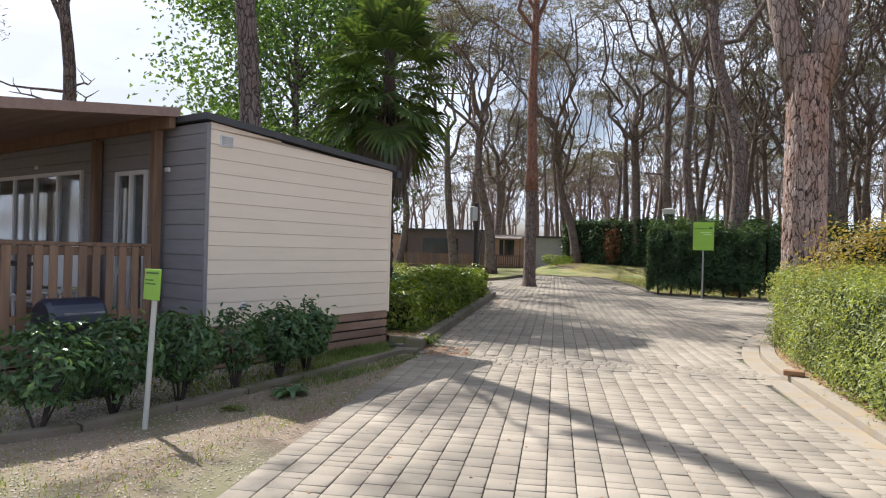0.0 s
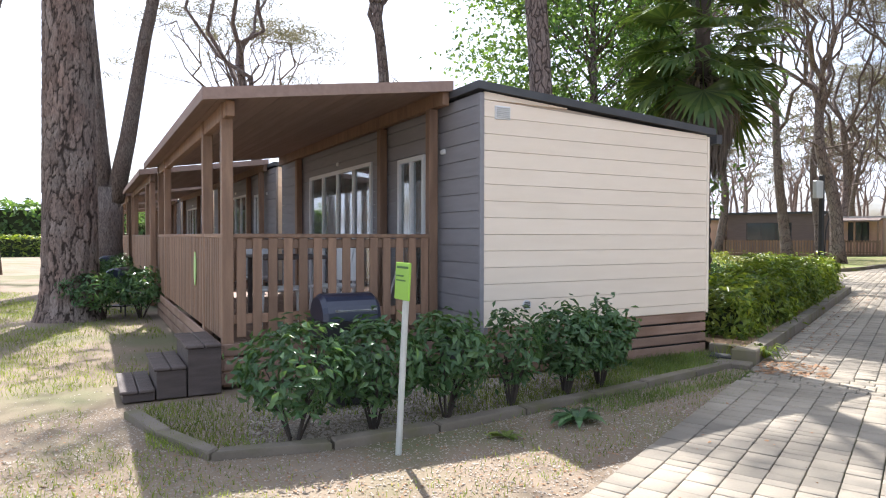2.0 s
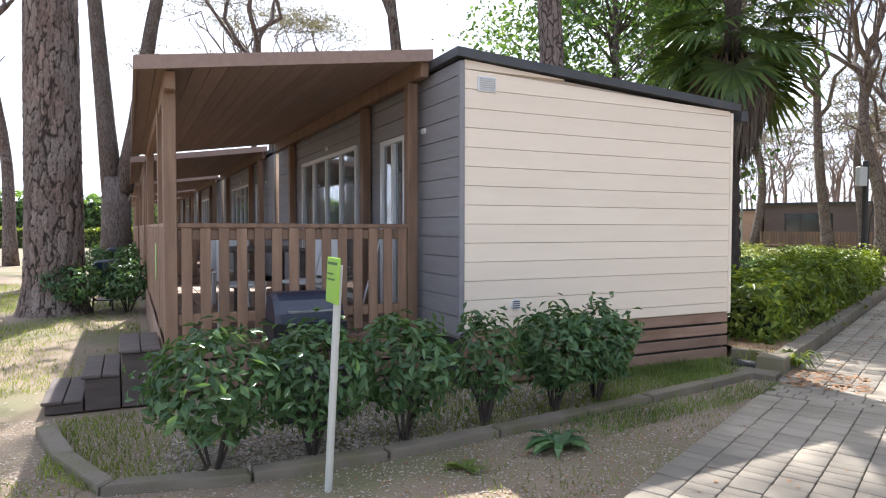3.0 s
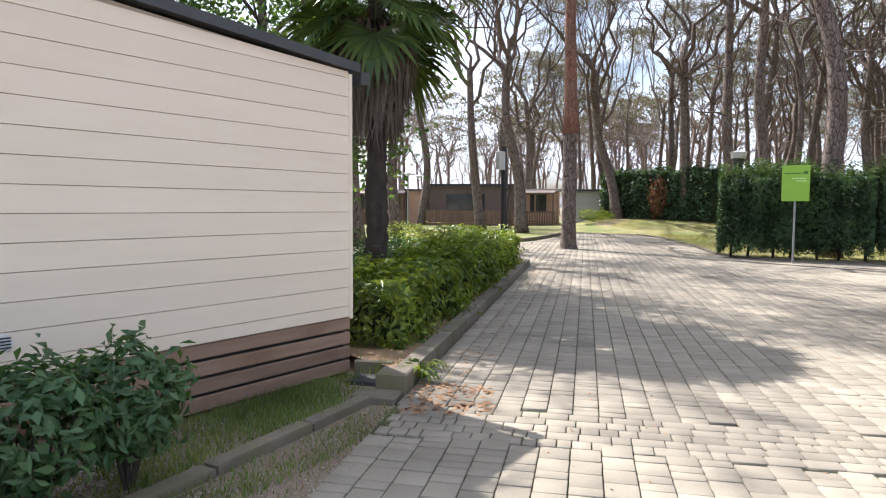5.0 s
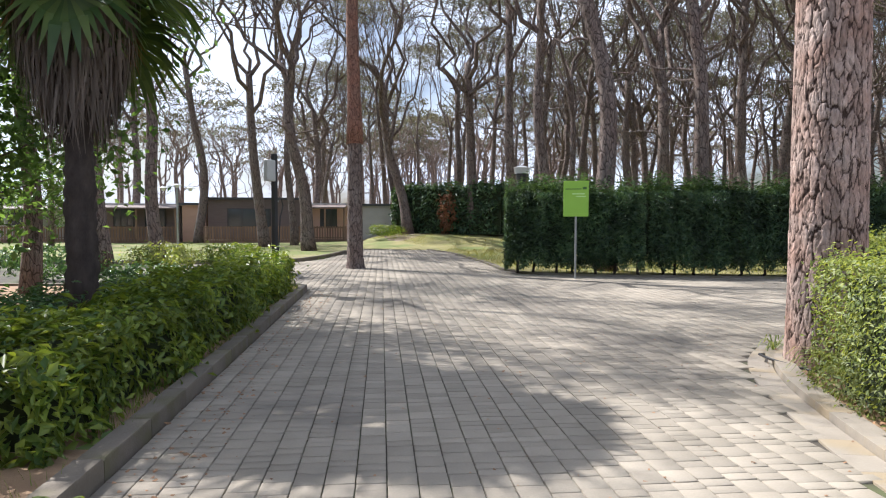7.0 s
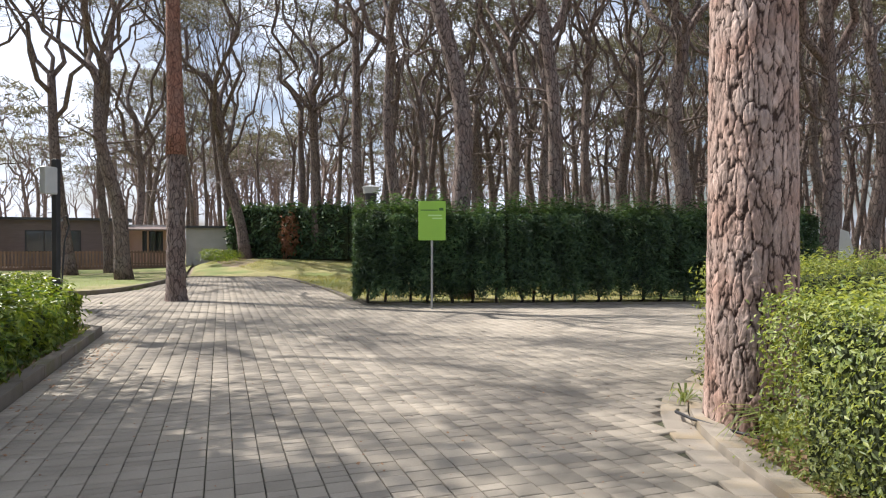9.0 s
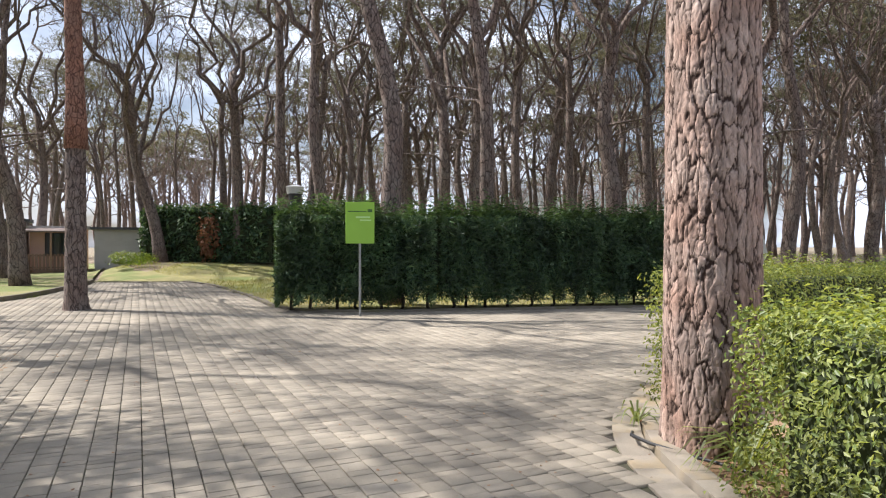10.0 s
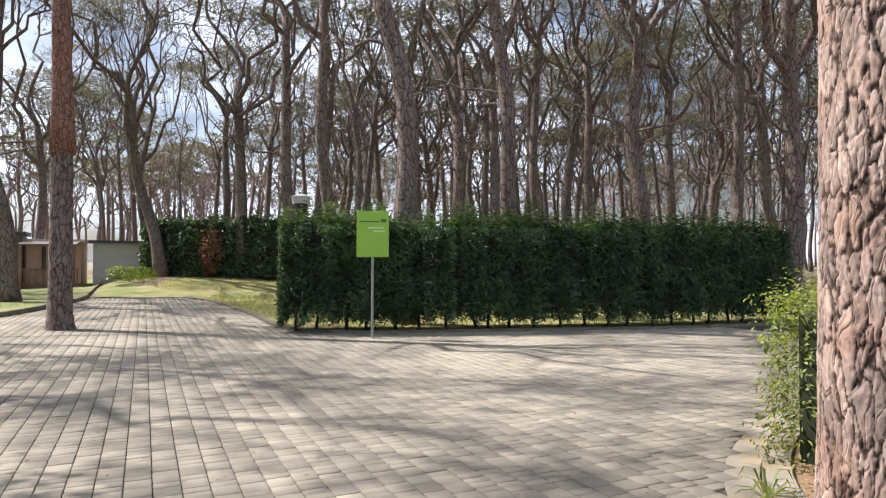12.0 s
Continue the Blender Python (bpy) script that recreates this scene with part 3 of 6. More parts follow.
def mobile_home(m, label):
    h = root("mobile_home", m, label, "mobile home", "row of mobile homes")
    L = 7.3
    # long dark wall with two openings, and the other walls
    wall = Buf()
    cuts = [(0.012, 1.14), (1.84, 2.68), (5.40, L - 0.01)]
    for a, b in cuts:
        wall.box(-W + 0.012, a, 0.42, -W + 0.09, b, 2.78)
    for a, b, z in ((1.14, 1.84, 2.30), (2.68, 5.40, 2.37)):
        wall.box(-W + 0.012, a, z, -W + 0.09, b, 2.78)
        wall.box(-W + 0.012, a, 0.42, -W + 0.09, b, 0.5)
    long_wall = obj("long_wall", wall, M_GREY, h, "grey clad long wall")
    z = 0.45
    while z < 2.75:
        top = min(z + 0.165, 2.775)
        for a, b in ((0.0, 1.14), (1.84, 2.68), (5.40, L)) if top < 2.36 else ((0.0, L),):
            obj("board", bevel_box(-W - 0.012, a, z + 0.001, -W + 0.012, b, top - 0.001, 0.0012), M_GREY, long_wall)
        z += 0.17
    obj("corner_trim", bevel_box(-W - 0.018, -0.014, 0.45, -W + 0.03, 0.03, 2.77, 0.006), M_GREY, h)
    obj("back_wall", Buf().box(-0.09, 0.03, 0.42, -0.005, L - 0.01, 2.56), M_CREAM, h)
    obj("far_wall", Buf().hull([(-W, L - 0.09, 0.42), (0, L - 0.09, 0.42), (0, L, 0.42), (-W, L, 0.42)], [(-W, L - 0.09, 2.76), (0, L - 0.09, 2.57), (0, L, 2.57), (-W, L, 2.76)]), M_CREAM, h)
    end = obj("end_wall", Buf().hull([(-W + 0.03, 0.02, 0.45), (-0.01, 0.02, 0.45), (-0.01, 0.09, 0.45), (-W + 0.03, 0.09, 0.45)],
                                     [(-W + 0.03, 0.02, 2.77), (-0.01, 0.02, 2.58), (-0.01, 0.09, 2.58), (-W + 0.03, 0.09, 2.77)]), M_JOINT, h, "cream clad end wall")
    z, k = 0.497, 0
    first = 0.594 - 0.497
    while z < 2.78:
        t = z + (first if k == 0 else 0.1625)
        lo, hi = z + 0.0012, t - 0.0012
        tl, tr = min(hi, slope(-W) - 0.004), min(hi, slope(0) - 0.004)
        x1 = -0.03
        if lo > slope(0) - 0.03:
            x1 = min(-0.03, -(lo + 0.02 - 2.60) / (2.79 - 2.60) * W)
            tr = lo + 0.01
        buf = Buf().hull([(-W + 0.032, 0.006, lo), (x1, 0.006, lo), (x1, 0.02, lo), (-W + 0.032, 0.02, lo)], [(-W + 0.032, -0.004, lo + 0.0025), (x1, -0.004, lo + 0.0025), (x1, 0.02, lo + 0.0025), (-W + 0.032, 0.02, lo + 0.0025)])
        buf.hull([(-W + 0.032, -0.004, lo + 0.0025), (x1, -0.004, lo + 0.0025), (x1, 0.02, lo + 0.0025), (-W + 0.032, 0.02, lo + 0.0025)], [(-W + 0.032, -0.002, tl), (x1, -0.002, tr), (x1, 0.02, tr), (-W + 0.032, 0.02, tl)])
        if x1 > -W + 0.2:
            obj("board", buf, M_CREAM, end)
        z, k = t, k + 1
    obj("corner_trim", bevel_box(-0.03, -0.012, 0.48, 0.012, 0.03, 2.58, 0.005), M_CREAM, h)
    # skirt of planks; the near-black backing stands for the shade behind their gaps
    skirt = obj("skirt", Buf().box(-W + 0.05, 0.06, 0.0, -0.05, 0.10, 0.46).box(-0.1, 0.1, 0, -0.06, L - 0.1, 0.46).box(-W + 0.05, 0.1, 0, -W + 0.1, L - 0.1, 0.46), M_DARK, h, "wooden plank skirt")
    for z0, z1 in ((0.385, 0.49), (0.26, 0.362), (0.138, 0.238), (0.012, 0.116)):
        obj("plank", bevel_box(-W + 0.02, 0.012, z0, -0.004, 0.04, z1), M_WOODH, skirt)
        obj("plank", bevel_box(-0.03, 0.045, z0, -0.002, L, z1), M_WOODH, skirt)
    # Added near-black shell: stands in for the room's shade behind the glass.
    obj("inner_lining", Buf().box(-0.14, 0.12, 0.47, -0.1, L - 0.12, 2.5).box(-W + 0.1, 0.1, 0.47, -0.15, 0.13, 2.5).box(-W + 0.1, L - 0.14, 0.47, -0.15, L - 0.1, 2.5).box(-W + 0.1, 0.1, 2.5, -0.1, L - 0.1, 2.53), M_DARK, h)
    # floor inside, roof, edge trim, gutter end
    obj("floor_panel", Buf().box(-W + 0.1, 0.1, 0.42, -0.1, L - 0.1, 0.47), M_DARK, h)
    obj("roof", Buf().hull([(-W - 0.06, -0.05, 2.80), (0.07, -0.05, 2.60), (0.07, L + 0.05, 2.60), (-W - 0.06, L + 0.05, 2.80)],
                           [(-W - 0.06, -0.05, 2.875), (0.07, -0.05, 2.675), (0.07, L + 0.05, 2.675), (-W - 0.06, L + 0.05, 2.875)]), M_TRIM, h, "dark flat roof with a trim edge")
    obj("gutter", Buf().box(0.07, -0.06, 2.50, 0.17, L, 2.515).box(0.155, -0.06, 2.515, 0.17, L, 2.61).box(0.07, -0.06, 2.515, 0.155, -0.045, 2.605), M_TRIM, h)
    # vents in the end wall
    vent = obj("vent", bevel_box(-3.05, -0.016, 2.53, -2.87, 0.0, 2.66, 0.004), M_FRAME, h, "pale square vent grille")
    for k in range(6):
        obj("slat", Buf().box(-3.035, -0.024, 2.545 + k * 0.018, -2.885, -0.016, 2.555 + k * 0.018), M_CURTAIN, vent)
    disc = obj("vent", Buf().tube([(-2.66, 0.0, 0.70), (-2.66, -0.016, 0.70)], [0.05, 0.047], 18), M_FRAME, h, "small round vent")
    for k in range(4):
        obj("slat", Buf().box(-2.695, -0.021, 0.67 + k * 0.018, -2.625, -0.016, 0.678 + k * 0.018), M_DARK, disc)
    window(h, 1.14, 1.84, 0.5, 2.30, 2)
    window(h, 2.68, 5.40, 0.5, 2.37, 4)
    obj("curtain", Buf().box(-W + 0.12, 4.2, 0.6, -W + 0.15, 4.9, 2.3), M_CURTAIN, h)
    for y in (0.73, 4.04):
        obj("wall_lamp", bevel_box(-W - 0.032, y - 0.05, (2.28 if y < 1 else 2.47) - 0.028, -W - 0.008, y + 0.05, (2.28 if y < 1 else 2.47) + 0.028, 0.01), M_FRAME, h, "small flat wall lamp")
    # porch
    py0, py1, px = 0.8, 6.85, -5.42
    deck = new("deck")
    deck.parent = h
    for k in range(16):
        x = px + 0.05 + k * (W + px + 0.0) / -16
        obj("board", Buf().box(x, py0, 0.39, x + 0.128, py1, 0.42), M_WOODH, deck)
    for z0, z1 in ((0.30, 0.41), (0.17, 0.28), (0.04, 0.15)):
        obj("plank", bevel_box(px - 0.07, py0 - 0.07, z0, px - 0.045, py1, z1), M_WOODH, deck)
        obj("plank", bevel_box(px - 0.045, py0 - 0.07, z0, -W - 0.05, py0 - 0.045, z1), M_WOODH, deck)
    under = lambda x: 2.89 + (x + W + 0.05) * (2.89 - 2.56) / 2.4
    for x, y in ((px, py0), (px, 1.9), (px, 5.8), (px, py1), (-W - 0.12, py0), (-W - 0.08, 2.22), (-W - 0.08, 5.92)):
        obj("post", bevel_box(x - 0.05, y - 0.05, 0.02 if x == px else 0.42, x + 0.05, y + 0.05, under(x) - 0.004 if x == px else 2.728), M_WOOD, h)
    obj("front_beam", bevel_box(px - 0.04, py0 - 0.2, under(px) - 0.15, px + 0.04, py1 + 0.2, under(px) - 0.01), M_WOOD, h)
    obj("ledger_beam", bevel_box(-W - 0.14, 0.52, 2.73, -W - 0.062, py1 + 0.2, 2.88), M_WOOD, h)
    ceil = new("porch_roof")
    ceil.parent = h
    n = 18
    xa, xb = px - 0.23, -W - 0.04
    for k in range(n):
        a, b = xa + (xb - xa) * k / n, xa + (xb - xa) * (k + 1) / n - 0.006
        obj("board", Buf().hull([(a, 0.5, under(a)), (b, 0.5, under(b)), (b, py1 + 0.25, under(b)), (a, py1 + 0.25, under(a))],
                                [(a, 0.5, under(a) + 0.02), (b, 0.5, under(b) + 0.02), (b, py1 + 0.25, under(b) + 0.02), (a, py1 + 0.25, under(a) + 0.02)]), M_SOFFIT, ceil)
    obj("fascia", Buf().hull([(xa - 0.02, 0.47, under(xa) - 0.02), (xb, 0.47, under(xb) - 0.02), (xb, 0.495, under(xb) - 0.02), (xa - 0.02, 0.495, under(xa) - 0.02)],
                             [(xa - 0.02, 0.47, under(xa) + 0.085), (xb, 0.47, under(xb) + 0.085), (xb, 0.495, under(xb) + 0.085), (xa - 0.02, 0.495, under(xa) + 0.085)]), M_SOFFIT, ceil, "weathered fascia board")
    obj("front_fascia", Buf().box(xa - 0.025, 0.495, under(xa) - 0.02, xa - 0.002, py1 + 0.25, under(xa) + 0.085), M_SOFFIT, ceil)
    obj("cover", Buf().hull([(xa, 0.5, under(xa) + 0.024), (xb, 0.5, under(xb) + 0.024), (xb, py1 + 0.25, under(xb) + 0.024), (xa, py1 + 0.25, under(xa) + 0.024)],
                            [(xa, 0.5, under(xa) + 0.075), (xb, 0.5, under(xb) + 0.075), (xb, py1 + 0.25, under(xb) + 0.075), (xa, py1 + 0.25, under(xa) + 0.075)]), M_TRIM, ceil)
    # railings
    side = new("side_railing")
    side.parent = h
    obj("top_rail", bevel_box(px + 0.05, py0 - 0.045, 1.37, -W - 0.17, py0 + 0.045, 1.41), M_WOOD, side)
    obj("lower_rail", bevel_box(px + 0.05, py0 - 0.02, 0.58, -W - 0.17, py0 + 0.02, 0.67), M_WOOD, side)
    obj("upper_rail", bevel_box(px + 0.05, py0 - 0.02, 1.27, -W - 0.17, py0 + 0.02, 1.36), M_WOOD, side)
    n = 14
    for k in range(n):
        x = px + 0.12 + k * (-W - 0.22 - px - 0.12) / (n - 1)
        obj("slat", bevel_box(x - 0.042, py0 - 0.042, 0.46, x + 0.042, py0 - 0.021, 1.37, 0.004), M_WOOD, side)
    front = new("front_railing")
    front.parent = h
    obj("top_rail", bevel_box(px - 0.045, py0 + 0.05, 1.37, px + 0.045, py1 - 0.05, 1.41), M_WOOD, front)
    obj("lower_rail", bevel_box(px - 0.02, py0 + 0.05, 0.5, px + 0.02, py1 - 0.05, 0.58), M_WOOD, front)
    y = py0 + 0.1
    while y < py1 - 0.08:
        obj("slat", bevel_box(px - 0.042, y, 0.44, px - 0.021, y + 0.065, 1.37, 0.004), M_WOOD, front)
        y += 0.105
    return h


home = mobile_home(HOME, "mobile home with cream end wall, grey front and wooden porch")


def front_steps(m):
    st = root("porch_steps", m, "three weathered dark wooden box steps", "steps")
    for x0, x1, z in ((-5.79, -5.50, 0.44), (-6.04, -5.79, 0.27), (-6.30, -6.04, 0.10)):
        s = new("step")
        s.parent = st
        obj("riser_box", bevel_box(x0 + 0.01, 0.62, 0.0, x1 - 0.002, 1.44, z - 0.028), M_STEP, s)
        mid = (x0 + x1) / 2
        obj("tread_board", bevel_box(x0 - 0.012, 0.6, z - 0.026, mid - 0.004, 1.46, z), M_STEP, s)
        obj("tread_board", bevel_box(mid + 0.004, 0.6, z - 0.026, x1 - 0.004, 1.46, z), M_STEP, s)
    return st


front_steps(HOME)


def barbecue(m, label):
    g = root("barbecue", m, label, "barbecue", "barbecues")
    lid = Buf()
    ring = [(-0.225 * math.cos(q), 0.235 * math.sin(q) ** 0.85) for q in np.linspace(0, math.pi, 13)]
    for x0, x1, k0, k1 in ((-0.275, -0.235, 0.86, 1.0), (-0.235, 0.235, 1.0, 1.0), (0.235, 0.275, 1.0, 0.86)):
        lid.hull([(x0, y * k0, 0.60 + z * k0) for y, z in ring], [(x1, y * k1, 0.60 + z * k1) for y, z in ring])
    lid_ob = obj("lid", lid, M_BLUE, g, "dark blue enamel lid")
    obj("handle", Buf().tube([(-0.18, -0.27, 0.70), (-0.18, -0.31, 0.70), (0.18, -0.31, 0.70), (0.18, -0.27, 0.70)], [0.012] * 4, 6), M_STEEL, lid_ob)
    bowl = [(-0.24, 0.0), (0.24, 0.0), (0.20, -0.16), (-0.20, -0.16)]
    obj("firebox", Buf().hull([(-0.29, y, 0.595 + z) for y, z in bowl], [(0.29, y, 0.595 + z) for y, z in bowl]), M_BLACK, g)
    for x in (-0.25, 0.25):
        for y in (-0.17, 0.17):
            obj("leg", Buf().tube([(x, y, 0.0), (x * 0.9, y * 0.9, 0.46)], [0.014, 0.014], 6), M_BLACK, g)
    obj("shelf", Buf().box(-0.24, -0.15, 0.16, 0.24, 0.15, 0.175), M_BLACK, g)
    return g


grill = barbecue(HOME @ pose(-4.44, 0.38, 0.03), "dark blue kettle barbecue beside the porch railing")


# ---- planting ----
def hedge(name, line, width, height, z0, count, leaf, mat, label, category, core_in=0.16, ragged=0.07, base=0.0, lumps=0.10, top_lift=0.5):
    """A clipped hedge along a line in world x, y: leaves all over a rounded block, a dark solid core for the inner
    shade.
    """
    h = root(name, Matrix.Identity(4), label, category)
    pts = np.array(line, dtype=float)
    seg = np.linalg.norm(np.diff(pts, axis=0), axis=1)
    run = np.concatenate([[0], np.cumsum(seg)])
    total = run[-1]
    ends = int(count * width / (total * 2 + width))
    u = np.concatenate([RNG.uniform(0, total, count), RNG.choice([0.0, total], ends) + RNG.normal(0, 0.03, ends)])
    uu = np.clip(u, 0, total - 1e-6)
    k = np.clip(np.searchsorted(run, uu, side="right") - 1, 0, len(seg) - 1)
    way = np.diff(pts, axis=0) / seg[:, None]
    p = pts[k] + way[k] * (uu - run[k])[:, None]
    side = np.stack([way[k][:, 1], -way[k][:, 0]], axis=1)
    # round the block: 0..1 up one side, 1..2 over the top, 2..3 down the other side
    per = 2 * (height - base) + width
    q = RNG.uniform(0, per, len(u))
    hh = height - base
    x = np.where(q < hh, -width / 2, np.where(q < hh + width, q - hh - width / 2, width / 2))
    z = np.where(q < hh, base + q, np.where(q < hh + width, height, base + (per - q)))
    nx = np.where(q < hh, -1.0, np.where(q < hh + width, 0.0, 1.0))
    nz = np.where((q >= hh) & (q < hh + width), 1.0, 0.15)
    e = np.arange(len(u)) >= count
    x[e], z[e], nx[e], nz[e] = RNG.uniform(-width / 2, width / 2, ends), RNG.uniform(base, height, ends), 0, 0.2
    swell = np.array([noise.noise(Vector((a[0] * 1.6, a[1] * 1.6, b * 1.6))) for a, b in zip(p, z)]) * lumps
    depth = np.abs(RNG.normal(0, ragged, len(u))) * np.where(RNG.random(len(u)) < 0.25, -1.0, 1.0)
    x = x - nx * (depth - swell)
    z = z - (nz > 0.5) * (depth - swell * 1.2)
    if base:
        plume = np.cos(2 * math.pi * u / 0.62 + 2.0 * np.sin(u * 1.7))
        x += nx * 0.09 * plume
        z += (nz > 0.5) * (0.05 * plume + np.abs(RNG.normal(0, 0.07, len(u))))
        foot = base + 0.24 * (1 - plume) * (0.6 + 0.4 * np.sin(u * 1.9 + 1.0)) * RNG.uniform(0.3, 1.0, len(u))
    else:
        foot = base
    z = np.maximum(z, foot + np.abs(RNG.normal(0.02, 0.3 if base else 0.01, len(u))))
    along = np.zeros((len(u), 2))
    along[e] = way[k][e] * np.where(u[e] > total / 2, 1, -1)[:, None]
    c = np.stack([p[:, 0] + side[:, 0] * x, p[:, 1] + side[:, 1] * x, z0 + z], axis=1)
    face = np.stack([side[:, 0] * nx + along[:, 0], side[:, 1] * nx + along[:, 1], nz + top_lift], axis=1) + unit(len(u)) * 0.8
    soup("foliage", leaf_quads(c, face, np.full(len(u), leaf[0]), np.full(len(u), leaf[1])), mat, h)
    # Solid block without twigs; its dark colour stands for the hedge's inner shade.
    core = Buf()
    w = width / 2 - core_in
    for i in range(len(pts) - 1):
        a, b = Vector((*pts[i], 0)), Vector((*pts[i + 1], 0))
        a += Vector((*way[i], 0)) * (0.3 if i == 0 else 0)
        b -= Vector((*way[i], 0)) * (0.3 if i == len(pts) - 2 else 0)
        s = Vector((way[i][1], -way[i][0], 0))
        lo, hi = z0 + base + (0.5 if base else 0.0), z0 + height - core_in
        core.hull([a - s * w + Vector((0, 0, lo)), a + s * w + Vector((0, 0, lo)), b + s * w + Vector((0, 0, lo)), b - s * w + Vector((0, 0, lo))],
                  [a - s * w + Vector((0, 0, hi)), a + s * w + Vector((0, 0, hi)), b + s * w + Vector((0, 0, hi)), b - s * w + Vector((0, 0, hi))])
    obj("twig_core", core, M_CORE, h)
    if base:
        d = 0.3
        while d < total:
            i = min(int(np.searchsorted(run, d, side="right") - 1), len(seg) - 1)
            q = pts[i] + way[i] * (d - run[i])
            j = RNG.normal(0, 0.06, 4)
            obj("stem", Buf().tube([(q[0] + j[0], q[1] + j[1], z0 - 0.05), (q[0] + j[2], q[1] + j[3], z0 + base * 0.6), (q[0], q[1], z0 + base + 0.4)], [0.045, 0.038, 0.03], 6), M_BARKDARKSTEM, h)
            d += 0.55 * RNG.uniform(0.85, 1.15)
    return h


def bush(name, centre, size, count, leaf, mat, label, category, z0=0.0, stems=7, low=0.3, group=""):
    """A shrub: stems from the ground and a loose head of leaves."""
    h = root(name, pose(centre[0], centre[1], z0), label, category, group)
    d = unit(count)
    r = RNG.uniform(0.55, 1.0, count) ** 0.5
    lump = np.array([noise.noise(Vector(a * 2.2) + Vector((centre[0], centre[1], 0))) for a in d])
    r = r * (1 + 0.42 * lump) * np.where(RNG.random(count) < 0.12, 1.22, 1.0)
    half = (size[2] - low) / 2
    c = d * r[:, None] * np.array([size[0] / 2, size[1] / 2, half]) + np.array([0, 0, low + half])
    face = d * [1, 1, 0.7] + unit(count) * 0.7 + [0, 0, 0.5]
    soup("foliage", leaf_quads(c, face, np.full(count, leaf[0]), np.full(count, leaf[1])), mat, h)
    st = Buf()
    for k in range(stems):
        a = RNG.uniform(0, 6.28)
        q = RNG.uniform(0.2, 0.42)
        e = Vector((math.cos(a) * q * size[0], math.sin(a) * q * size[1], low + half * RNG.uniform(0.6, 1.2)))
        st.tube([(e.x * 0.12, e.y * 0.12, 0.0), (e.x * 0.45, e.y * 0.4, e.z * 0.55), tuple(e)], [0.010, 0.008, 0.004], 5)
    obj("stem", st, M_BARKDARKSTEM, h)
    return h


